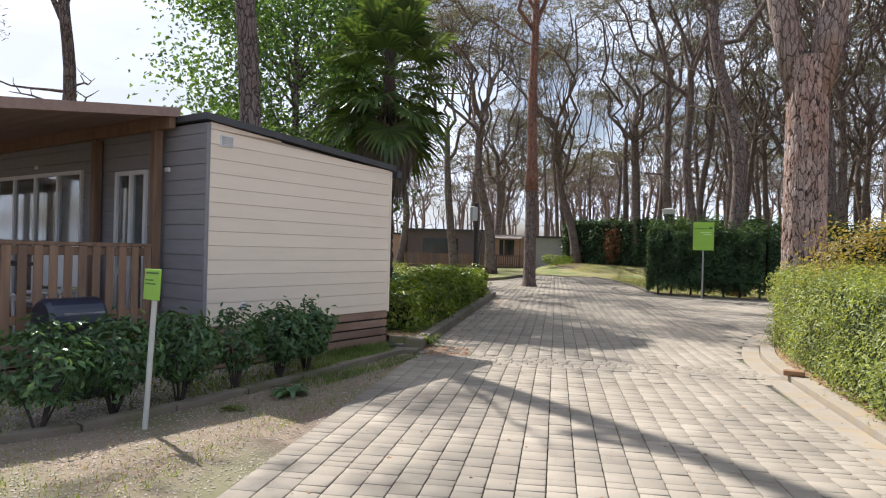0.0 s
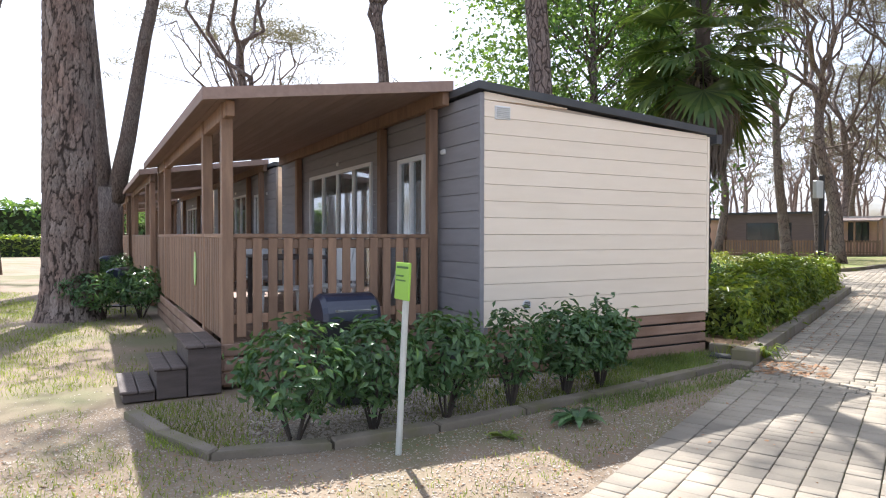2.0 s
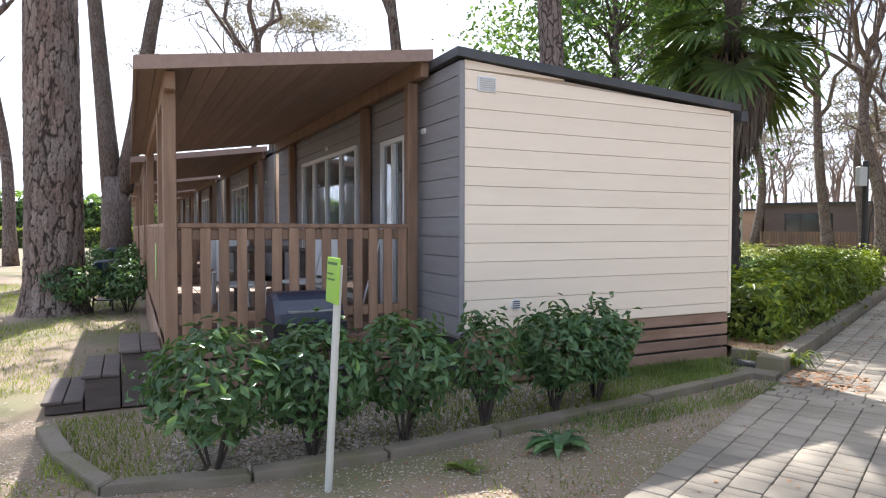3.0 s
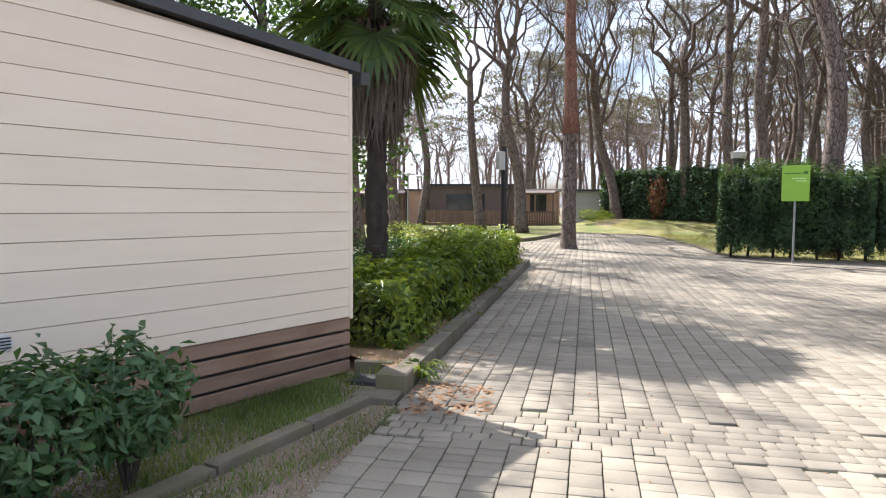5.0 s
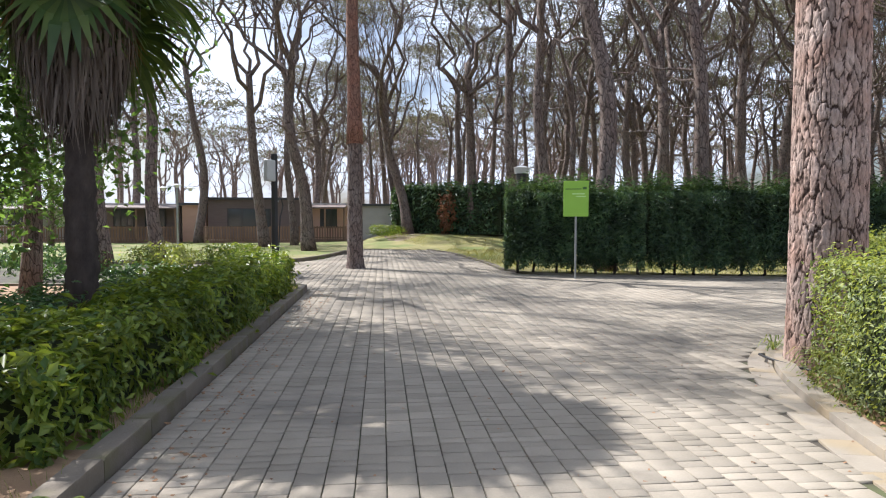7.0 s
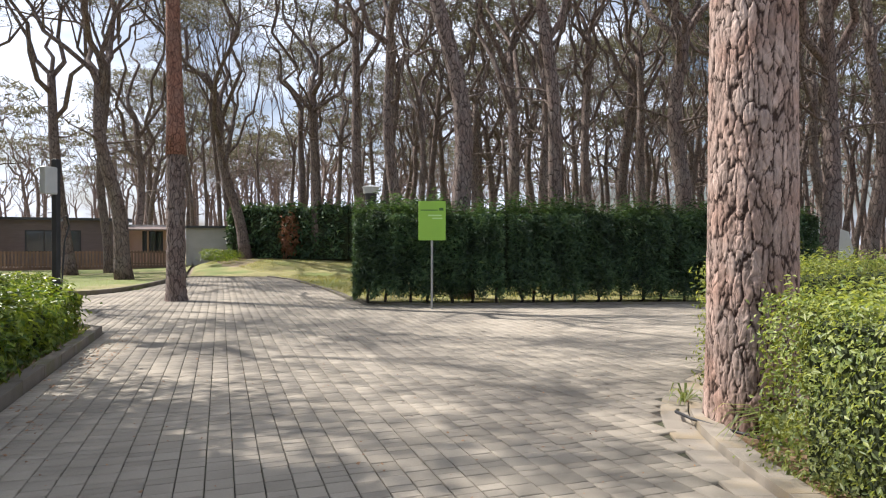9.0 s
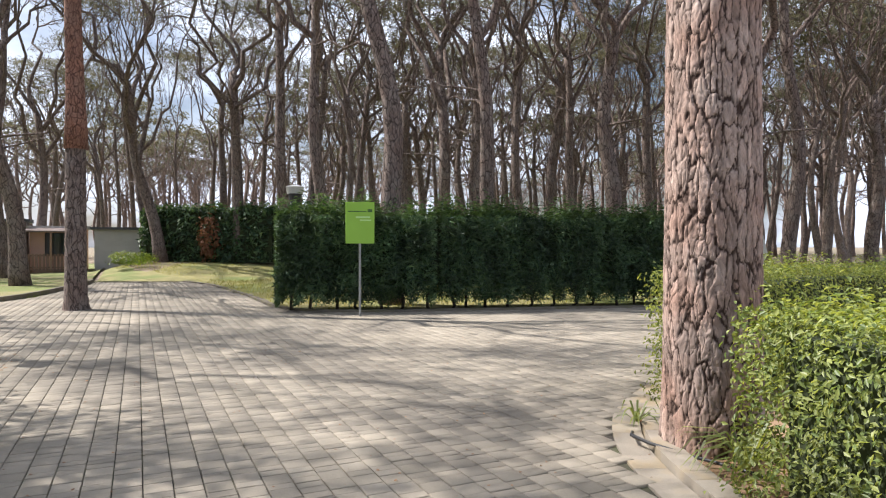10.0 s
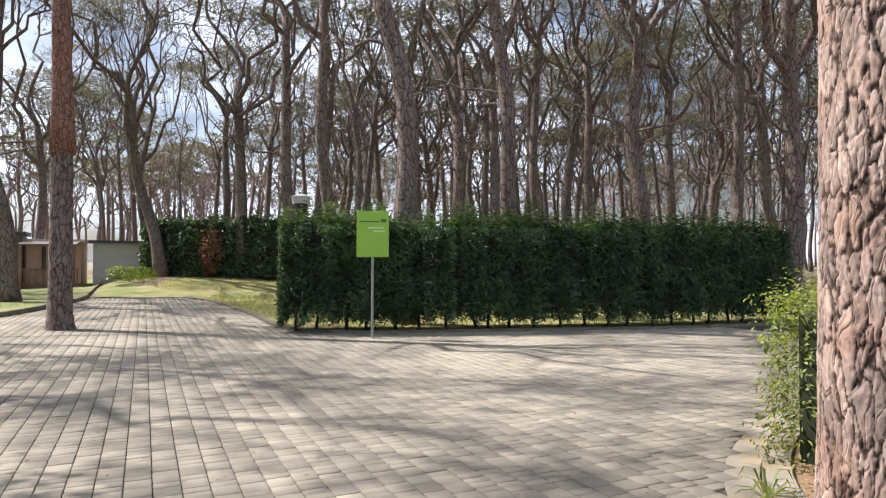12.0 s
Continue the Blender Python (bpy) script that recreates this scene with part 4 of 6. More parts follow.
def grow_pine(seed, height, r, spread, crown_from, tips, leaves, sides=10, low=False, sway=0.55, bow=(0.0, 0.0)):
    """A stone pine: a swaying bole, limbs that curve up and out to a flat dome, and needle tufts on the dome."""
    rng = random.Random(seed)
    wood, tuft = Buf(), []
    bend = Vector((rng.uniform(-sway, sway), rng.uniform(-sway, sway), 0))
    n = 12

    def stem(t):
        kink = 0.22 * sway * math.sin(t * 9 + seed)
        return Vector((bend.x * math.sin(t * 3.2) + bow[0] * t * t + kink, bend.y * math.sin(t * 2.6 + 0.4) - bend.y * math.sin(0.4) + bow[1] * t * t - 0.22 * sway * math.sin(seed), height * crown_from * t))

    wood.tube([stem(i / n) + Vector((0, 0, -0.12 if i == 0 else 0)) for i in range(n + 1)],
              [r * (1.22 if i == 0 else 1.06 if i == 1 else 1.0 - 0.42 * i / n) for i in range(n + 1)], sides)
    top = stem(1.0)

    def dome(x, y):
        q = math.hypot(x - top.x, y - top.y) / spread
        return height - 1.5 * q * q + 0.35 * noise.noise(Vector((x * 0.6, y * 0.6, seed)))

    def limb(p, goal, rad, depth):
        """A crooked limb from p to its goal, then its branches to places round about the goal."""
        k = 7 if depth == 0 else 5 if depth == 1 else 3
        flat = Vector((goal.x - p.x, goal.y - p.y, 0))
        knee = p + flat * (0.55 if depth == 0 else 0.4) + Vector((0, 0, (goal.z - p.z) * (0.38 if depth == 0 else 0.5)))
        far = (goal - p).length
        pts = []
        for i in range(k + 1):
            u = i / k
            q = p * (1 - u) ** 2 + knee * 2 * u * (1 - u) + goal * u * u
            if 0 < i < k:
                q += Vector((rng.uniform(-1, 1), rng.uniform(-1, 1), rng.uniform(-0.8, 0.8))) * far * 0.055
            pts.append(q)
        wood.tube(pts, [max(rad * (1 - 0.72 * i / k), 0.007) for i in range(k + 1)], 7 if depth == 0 else 4 if depth == 1 else 3, cap=False)
        if depth == 2:
            tuft.append(goal)
            return
        reach = spread * (0.42 if depth == 0 else 0.2)
        for i in range(tips[depth]):
            a = pts[rng.randint(k // 2, k)]
            x, y = goal.x + rng.gauss(0, reach * 0.75), goal.y + rng.gauss(0, reach * 0.75)
            limb(a, Vector((x, y, dome(x, y) - (0.5 if depth == 0 else 0.0) - rng.uniform(0, 0.35))), rad * 0.42, depth + 1)

    main = 5 if not low else 4
    for i in range(main):
        a = 2 * math.pi * (i + rng.uniform(-0.35, 0.35)) / main
        q = spread * rng.uniform(0.3, 0.75)
        x, y = top.x + math.cos(a) * q, top.y + math.sin(a) * q
        limb(stem(rng.uniform(0.72, 1.0)) if i > 1 else top - Vector((0, 0, 0.05)), Vector((x, y, dome(x, y) - 0.9)), r * rng.uniform(0.34, 0.46), 0)
    # bare dead boughs below the crown
    for i in range(4 if not low else 2):
        t = rng.uniform(0.5, 0.95)
        a, q = rng.uniform(0, 6.28), spread * rng.uniform(0.25, 0.6)
        p = stem(t)
        pts = [p]
        for k in range(5):
            pts.append(pts[-1] + Vector((math.cos(a) * q / 5 + rng.uniform(-0.12, 0.12), math.sin(a) * q / 5 + rng.uniform(-0.12, 0.12), rng.uniform(-0.05, 0.4))))
        wood.tube(pts, [0.05 * (1 - 0.8 * k / 5) for k in range(6)], 4, cap=False)
        for k in range(2):
            e = pts[rng.randint(2, 4)]
            f = e + Vector((rng.uniform(-0.7, 0.7), rng.uniform(-0.7, 0.7), rng.uniform(0.1, 0.9)))
            wood.tube([e, e.lerp(f, 0.5) + Vector((0.08, -0.06, 0.05)), f], [0.022, 0.015, 0.006], 3, cap=False)
    g = np.random.default_rng(seed)
    tp = np.array([tuple(p) for p in tuft])
    c = np.repeat(tp, leaves, axis=0) + g.normal(size=(len(tp) * leaves, 3)) * np.array([0.46, 0.46, 0.13]) + [0, 0, 0.12]
    face = g.normal(size=c.shape) * 0.8 + [0, 0, 0.8]
    return wood, leaf_quads(c, face, np.full(len(c), 0.38 if not low else 0.6), np.full(len(c), 0.052 if not low else 0.13), 0.05)


def pine_thing(seed, label, height=15.5, r=0.26, spread=3.6, crown_from=0.6, tips=(4, 4), leaves=31, sides=10, mat=None):
    t = root("pine_tree", Matrix.Identity(4), label, "tree", "stone pines")
    wood, tuft = grow_pine(seed, height, r, spread, crown_from, tips, leaves, sides)
    obj("trunk", wood, mat or M_BARK, t, "grey-brown plated trunk with bare curving limbs", smooth=True)
    soup("crown", tuft, M_NEEDLE, t, "thin dark umbrella of needles")
    return t


PINES = [pine_thing(11 + i, "tall stone pine with a bare trunk and umbrella crown", 16.0 + i * 0.5, 0.26, 4.6 + 0.2 * i, 0.53 + 0.04 * (i % 4)) for i in range(6)]
used = [False] * 6


def plant(i, x, y, r=0.26, lean=(0, 0), turn=0.0, tall=1.0):
    """A pine at a place; lean: degrees towards x and y."""
    m = pose(x, y, rise(x, y) - 0.02, -lean[1], lean[0], 0) @ pose(0, 0, 0, 0, 0, turn)
    if not used[i]:
        used[i] = True
        t = PINES[i]
        t.matrix_world = m
    else:
        t = copy_thing(PINES[i], m)
    k = r / 0.26
    t.scale = (k, k, tall)
    return t


# the pines that can be told apart, and one shade caster: kind, x, y, radius, lean, turn, height
SINGLE = [
    (0, 7.15, 33.2, 0.33, (-8, 0), 20, 1.0), (1, 5.6, 38.7, 0.30, (-5, 0), 80, 1.0), (2, 7.3, 40.5, 0.22, (0, 0), 10, 1.05), (3, 2.4, 47, 0.30, (-4, 0), 200, 1.0),
    (4, 14.6, 41.4, 0.34, (-10, 3), 120, 1.0), (5, 18.2, 39.3, 0.36, (-2, 0), 60, 1.0), (1, 14.2, 23.4, 0.25, (-3, 1), 10, 1.0), (2, 13.3, 18.6, 0.31, (-5, 3), 150, 1.05),
    (3, 16.4, 29.7, 0.27, (-4, 1), 33, 1.0), (4, 20.5, 24.3, 0.28, (-3, 1), 260, 1.0), (0, 20.5, 22.9, 0.23, (-1, 0), 215, 1.0), (2, 23.3, 22.8, 0.22, (-2, 1), 5, 1.0), (1, 26.6, 26.6, 0.24, (2, 0), 90, 1.0),
    (5, 27.6, 23.8, 0.24, (-2, 0), 175, 1.0), (0, 21.7, 17.5, 0.33, (-4, -2), 300, 1.0), (3, 28.0, 17.4, 0.25, (3, 0), 205, 1.0), (4, 23.5, 13.9, 0.31, (-3, -2), 40, 1.0), (2, 27.2, 13.9, 0.26, (-2, 0), 128, 1.0),
    # The pine at (-1.3, 17.2) is added so its crown shades the lane.
    (1, -1.3, 17.2, 0.18, (0, 0), 25, 0.84), (0, -8.85, 15.9, 0.25, (0, 0), 240, 1.0), (4, -17.8, 21.4, 0.28, (-2, 0), 20, 0.95), (2, -23.0, 13.9, 0.24, (-8, 0), 310, 0.8),
    (1, -20.2, 10.6, 0.26, (0, 0), 140, 0.9), (5, -31, 37, 0.3, (0, 0), 15, 0.95), (0, -26, 33, 0.3, (4, 0), 95, 0.9), (5, -0.7, 24.2, 0.27, (-4, 0), 70, 1.0), (1, 0.6, 27.5, 0.24, (-3, 0), 190, 1.0),
    (5, -1.5, 52, 0.3, (0, 0), 45, 1.0), (4, 9.8, 50, 0.3, (3, 0), 77, 1.0), (3, -7, 60, 0.3, (0, 0), 145, 1.0), (5, 22.0, 9.4, 0.36, (0, 0), 100, 1.0),
    (2, 25.5, 6.2, 0.3, (0, 0), 65, 1.0), (3, 32.5, 11.0, 0.27, (3, 0), 5, 1.0),
]
for s in SINGLE:
    plant(*s)

bowed = root("pine_tree", pose(-2.23, 9.26, -0.02), "tall pine behind the cabin, bowed at its top", "tree", "stone pines")
wood, tuft = grow_pine(67, 21.0, 0.23, 3.8, 0.75, (4, 4), 30, 12, sway=0.05, bow=(-1.6, 0.0))
obj("trunk", wood, M_BARK, bowed, "grey-brown plated trunk with bare curving limbs", smooth=True)
soup("crown", tuft, M_NEEDLE, bowed, "thin dark umbrella of needles")

# the pines of the wood, evenly strewn
rng = random.Random(5)
taken = [(s[1], s[2]) for s in SINGLE] + [(6.54, 22.5), (7.62, 7.03)]
tries = made = 0
while made < 105 and tries < 6000:
    tries += 1
    s, v = rng.uniform(-4, 62), rng.uniform(15, 66)
    if v < 38 and s < 6.5 or s > 8 and v < 16.5 or v < 43 and s < 9 or v < 49 and s < -1:
        continue
    w = on_road(s, v)
    if min((w.x - a) ** 2 + (w.y - b) ** 2 for a, b in taken) < 12.5:
        continue
    taken.append((w.x, w.y))
    made += 1
    plant(rng.randrange(6), w.x, w.y, rng.uniform(0.17, 0.29), (rng.uniform(-6, 6), rng.uniform(-5, 5)), rng.uniform(0, 360), rng.uniform(0.85, 1.08))

# the far wood, past counting
kinds = [grow_pine(80 + i, 15.0, 0.24, 4.6, 0.55, (3, 3), 11, 5, True) for i in range(4)]
kinds = [(np.array(k.v), [f for f in k.f if len(f) == 4], t) for k, t in kinds]
fv, ff, nv, tv, tf, nt = [], [], 0, [], [], 0
for i in range(300):
    a = rng.uniform(-14, 92)
    d = rng.uniform(66, 135) if a < 72 else rng.uniform(42, 110)
    x, y = 3 + d * math.sin(radians(a)), 6 + d * math.cos(radians(a))
    if a < 4 and rng.random() < 0.55:
        continue
    v, f, (lv, lf) = kinds[i % 4]
    t = rng.uniform(0, 6.28)
    k = rng.uniform(0.85, 1.15)
    rot = np.array([[math.cos(t), -math.sin(t), 0], [math.sin(t), math.cos(t), 0], [0, 0, 1]]) * k
    lift = np.array([x, y, rise(x, y)])
    fv.append(v @ rot.T + lift), ff.append(np.array(f) + nv)
    tv.append(lv @ rot.T + lift), tf.append(lf + nt)
    nv, nt = nv + len(v), nt + len(lv)
wood = root("far_wood", Matrix.Identity(4), "distant stone pine wood, trunk behind trunk", "woods", kind="stuff")
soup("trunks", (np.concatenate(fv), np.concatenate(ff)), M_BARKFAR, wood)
soup("crowns", (np.concatenate(tv), np.concatenate(tf)), M_NEEDLE, wood)


def great_trunk(name, x, y, r, height, mat, label, seed, plates=5.0, rough=0.05, lean=(0, 0), around=72, up=240, bow=0.0, top_mat=None, crown=True, fork=0.0, foot=0.30):
    """An old pine near the path: its bark plates stand out of the trunk."""
    t = root(name, pose(x, y, rise(x, y) - 0.02, -lean[1], lean[0], 0), label, "tree", "stone pines")
    v, plate_of, tone_of = [], [], []
    for j in range(up + 1):
        z = -0.1 + (height + 0.1) * (j / up) ** 1.25
        flare = 1 + foot * math.exp(-max(z, 0) / 0.28) - 0.022 * z
        for i in range(around):
            a = 2 * math.pi * i / around
            rr = r * flare * (1 + 0.05 * math.sin(3 * a + seed) * math.exp(-max(z, 0) / 0.8))
            c, d_ = math.cos(a) * r * plates * 1.3, math.sin(a) * r * plates * 1.3
            p = Vector((c, d_, z * plates * 0.32 + seed))
            q = Vector((c, d_, z * plates * 0.55 + seed * 3))
            p += 0.16 * noise.noise_vector(p * 0.8) + 0.20 * noise.noise_vector(q * 1.6) + 0.06 * noise.noise_vector(q * 5)
            q += 0.4 * noise.noise_vector(q * 1.1)
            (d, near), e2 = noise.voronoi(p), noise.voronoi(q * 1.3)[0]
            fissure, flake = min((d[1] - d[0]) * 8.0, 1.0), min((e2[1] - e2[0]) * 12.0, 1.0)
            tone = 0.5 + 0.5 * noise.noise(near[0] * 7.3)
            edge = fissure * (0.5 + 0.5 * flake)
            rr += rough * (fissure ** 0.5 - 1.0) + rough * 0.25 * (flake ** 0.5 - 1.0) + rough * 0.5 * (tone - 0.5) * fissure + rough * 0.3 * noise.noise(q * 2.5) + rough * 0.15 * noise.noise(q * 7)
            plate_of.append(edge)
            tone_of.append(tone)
            v.append((math.cos(a) * rr + bow * math.sin(z / height * 2.4), math.sin(a) * rr, z))
    f = [(j * around + i, j * around + (i + 1) % around, (j + 1) * around + (i + 1) % around, (j + 1) * around + i) for j in range(up) for i in range(around)]
    tk = obj("trunk", (v, f), mat, t, smooth=True)
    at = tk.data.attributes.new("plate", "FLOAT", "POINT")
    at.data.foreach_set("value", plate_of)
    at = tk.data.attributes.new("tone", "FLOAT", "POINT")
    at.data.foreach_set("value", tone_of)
    if crown:
        wood, tuft = grow_pine(seed + 40, 5.5, r * 0.6, 3.6, 0.12, (5, 4), 30)
        shiftz = Matrix.Translation((bow * math.sin(2.4), 0, height - 0.25 + fork))
        if fork:
            for dx, dy in ((0.62, -0.42), (-0.62, 0.45)):
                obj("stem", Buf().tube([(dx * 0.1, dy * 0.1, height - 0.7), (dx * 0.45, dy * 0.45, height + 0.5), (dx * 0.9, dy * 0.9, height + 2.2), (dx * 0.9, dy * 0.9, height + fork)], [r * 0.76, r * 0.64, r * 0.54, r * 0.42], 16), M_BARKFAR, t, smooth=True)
        wood.v = [tuple(shiftz @ Vector(p)) for p in wood.v]
        obj("limbs", wood, top_mat or M_BARK, t, smooth=True)
        tv, tf = tuft
        soup("crown", (tv + np.array(shiftz.translation), tf), M_NEEDLE, t)
    return t


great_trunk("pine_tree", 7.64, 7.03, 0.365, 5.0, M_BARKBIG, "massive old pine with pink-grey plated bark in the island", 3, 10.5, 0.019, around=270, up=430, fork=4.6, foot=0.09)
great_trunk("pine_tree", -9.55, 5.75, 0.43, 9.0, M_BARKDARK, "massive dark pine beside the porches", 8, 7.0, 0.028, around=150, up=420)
pole = great_trunk("pine_tree", 6.54, 22.6, 0.25, 4.2, M_BARK, "slim straight pine standing in the paved lane, red above", 14, 7.0, 0.03, around=28, up=70, crown=False)
wood, tuft = grow_pine(51, 15.0, 0.225, 3.6, 0.55, (5, 4), 30, sway=0.08)
wood.v = [(a, b, c + 4.1) for a, b, c in wood.v]
obj("upper_trunk", wood, M_BARKRED, pole, "smooth reddish upper trunk", smooth=True)
soup("crown", (tuft[0] + np.array([0, 0, 4.1]), tuft[1]), M_NEEDLE, pole)


def forked_pine(x, y, label):
    t = root("pine_tree", pose(x, y, -0.02), label, "tree", "stone pines")
    w = Buf()
    w.tube([(0, 0, -0.1), (0, 0, 1.2), (0.05, 0, 2.8)], [0.5, 0.4, 0.38], 14)
    g = []
    for dx, dy, r in ((-1.3, 0.4, 0.2), (-0.2, -0.5, 0.24), (1.5, 0.3, 0.22)):
        w.tube([(dx * 0.15, dy * 0.15, 2.4), (dx * 0.45, dy * 0.4, 4.2), (dx * 0.8, dy * 0.8, 7.0), (dx * 1.5, dy * 1.3, 11)], [r * 1.2, r, r * 0.8, r * 0.55], 10)
        for k in range(26):
            g.append((dx * 1.5 + rng.uniform(-2.5, 2.5), dy + rng.uniform(-2.5, 2.5), 10.5 + rng.uniform(0, 2.2)))
            if k % 3 == 0:
                w.tube([(dx * 1.2, dy, 9), tuple(g[-1])], [0.08, 0.02], 4)
    obj("trunk", w, M_BARKFINE, t, smooth=True)
    c = np.repeat(np.array(g), 22, axis=0) + RNG.normal(size=(len(g) * 22, 3)) * [0.5, 0.5, 0.25]
    soup("crown", leaf_quads(c, unit(len(c)) + [0, 0, 0.8], np.full(len(c), 0.34), np.full(len(c), 0.09)), M_NEEDLE, t)


forked_pine(-15.6, 12.0, "old pine that forks into three dark stems")


def broad_tree(x, y, label, height, radius, count, z_mid):
    t = root("broadleaf_tree", pose(x, y, 0), label, "tree")
    w = Buf()
    w.tube([(0, 0, -0.1), (0.05, 0, 1.5), (0.1, 0.05, 3.0), (0, 0, height - 1.5)], [0.2, 0.16, 0.13, 0.03], 9)
    cl = []
    for k in range(60):
        d = unit(1)[0]
        q = RNG.uniform(0.5, 1.0)
        e = np.array([d[0] * radius * q, d[1] * radius * q, z_mid + d[2] * (height - z_mid) * q])
        cl.append(e)
        w.tube([(0.05, 0, max(0.9, e[2] * 0.72)), (e[0] * 0.55, e[1] * 0.55, e[2] * 0.86), tuple(e)], [0.028, 0.018, 0.008], 4)
    obj("trunk", w, M_BARK, t, smooth=True)
    each = count // len(cl)
    c = np.repeat(np.array(cl), each, axis=0) + RNG.normal(size=(each * len(cl), 3)) * [0.6, 0.6, 0.42]
    soup("crown", leaf_quads(c, unit(len(c)) * 0.9 + [0, 0, 0.7], np.full(len(c), 0.15), np.full(len(c), 0.085)), M_BROAD, t, "airy bright green leaves")


broad_tree(-2.2, 14.6, "broadleaf tree with bright green leaves behind the cabins", 10.6, 3.2, 27000, 5.8)


def fan_palm(x, y, label):
    """A fan palm: scarred trunk, a thick skirt of dead fans, a round head of green fans."""
    t = root("palm_tree", pose(x, y, 0), label, "palm tree")
    tr = Buf()
    n, up = 22, 110
    for j in range(up + 1):
        z = -0.1 + 6.1 * j / up
        for i in range(n):
            a = 2 * math.pi * i / n
            d = noise.voronoi(Vector((math.cos(a) * 1.6, math.sin(a) * 1.6, z * 4.5)))[0]
            r = 0.185 - 0.012 * z + 0.05 * min((d[1] - d[0]) * 2, 1) - 0.02
            tr.v.append((math.cos(a) * r, math.sin(a) * r, z))
    tr.f = [(j * n + i, j * n + (i + 1) % n, (j + 1) * n + (i + 1) % n, (j + 1) * n + i) for j in range(up) for i in range(n)]
    obj("trunk", tr, M_PALMTRUNK, t, "dark trunk with old leaf scars", smooth=True)

    def fan(buf, base, way, size, blades, droop, cup):
        """A stalk and a pleated fan of pointed blades."""
        way = way.normalized()
        side = way.cross(Vector((0, 0, 1)))
        side = side.normalized() if side.length > 0.05 else Vector((1, 0, 0))
        top = side.cross(way)
        hub = base + way * size * 0.75 + Vector((0, 0, -droop * 0.15))
        buf.tube([tuple(base), tuple(base.lerp(hub, 0.5) + Vector((0, 0, 0.04))), tuple(hub)], [0.014, 0.011, 0.008], 4, cap=False)
        for k in range(blades):
            a = radians(-125 + 250 * k / (blades - 1)) * RNG.uniform(0.97, 1.03)
            d = (way * math.cos(a) + side * math.sin(a) + top * cup * abs(math.sin(a))).normalized()
            ln = size * RNG.uniform(0.72, 0.95) * (1 - 0.22 * abs(a) / 2.2)
            wd = top.cross(d).normalized() * ln * 0.06
            mid = hub + d * ln * 0.6 + Vector((0, 0, -droop * 0.08 * ln))
            tip = hub + d * ln + Vector((0, 0, -droop * ln * 0.45))
            n0 = len(buf.v)
            buf.v += [tuple(hub), tuple(mid + wd + top * 0.01), tuple(mid - wd + top * 0.01), tuple(tip)]
            buf.f += [(n0, n0 + 1, n0 + 2), (n0 + 1, n0 + 3, n0 + 2)]

    top = Vector((0, 0, 5.95))
    for k in range(38):
        a = k * 2.39996
        el = 1.35 - 2.2 * (k / 37.0)
        d = Vector((math.cos(a) * math.cos(el), math.sin(a) * math.cos(el), math.sin(el)))
        b = Buf()
        fan(b, top + d * 0.12 - Vector((0, 0, 1.1 * k / 37.0)), d, 1.12 * RNG.uniform(0.9, 1.1), 30, 0.75, 0.3)
        obj("fan", b, M_PALM, t)
    for k in range(9):
        a = k * 2.39996 + 1.0
        d = Vector((math.cos(a) * 0.8, math.sin(a) * 0.8, -0.75 - 0.06 * k))
        b = Buf()
        fan(b, Vector((0, 0, 4.75 - 0.03 * k)) + d * 0.1, d, 0.64, 26, 0.8, 0.3)
        obj("fan", b, M_PALMRUST if k % 4 == 1 else M_PALM, t, "rusty hanging fan" if k % 4 == 1 else "")
    sk = Buf()
    for k in range(2000):
        a = RNG.uniform(0, 6.283)
        z = RNG.uniform(3.1, 4.5)
        r0 = 0.16 + 0.05 * RNG.random()
        r1 = (0.26 + 0.38 * min((z - 2.7) / 1.2, 1)) * RNG.uniform(0.75, 1.12)
        ln = RNG.uniform(0.45, 0.95)
        wdt = RNG.uniform(0.008, 0.02)
        ca, sa = math.cos(a), math.sin(a)
        j = RNG.normal(0, 0.07)
        p0, p1, p2 = Vector((ca * r0, sa * r0, z)), Vector((ca * r1, sa * r1, z - ln * 0.25)), Vector((ca * r1 * 0.98 - sa * j, sa * r1 * 0.98 + ca * j, z - ln))
        s = Vector((-sa, ca, 0)) * wdt
        n0 = len(sk.v)
        sk.v += [tuple(p0 - s), tuple(p0 + s), tuple(p1 + s), tuple(p1 - s), tuple(p2)]
        sk.f += [(n0, n0 + 1, n0 + 2, n0 + 3), (n0 + 3, n0 + 2, n0 + 4)]
    obj("dead_skirt", sk, M_PALMDEAD, t, "thick skirt of dry grey-brown leaves")


fan_palm(0.36, 11.29, "fan palm with a thick skirt of dead leaves in the bed")


def R2(s, v):
    w = on_road(s, v)
    return (w.x, w.y)


hedge("bed_hedge", [R2(-0.75, 1.1), R2(-0.70, 5), R2(-0.72, 11.0)], 1.0, 0.64, 0.10, 13500, (0.115, 0.046), M_SHRUBY, "glossy green hedge with yellow-green tips along the lane", "hedge", lumps=0.22)
hedge("bed_hedge", [R2(-2.0, 2.6), R2(-2.6, 6.5), R2(-3.0, 11)], 1.2, 0.5, 0.10, 5000, (0.09, 0.04), M_SHRUB, "low dark green shrubs behind the hedge", "hedge", lumps=0.3)
hedge("privet_hedge", [R2(5.2, -6.5), R2(5.15, -3.2), R2(5.4, -0.6), R2(5.66, 1.2), R2(5.97, 2.56)], 0.98, 1.16, 0.05, 56000, (0.045, 0.021), M_PRIVET, "clipped light green privet hedge on the island", "hedge", lumps=0.12)
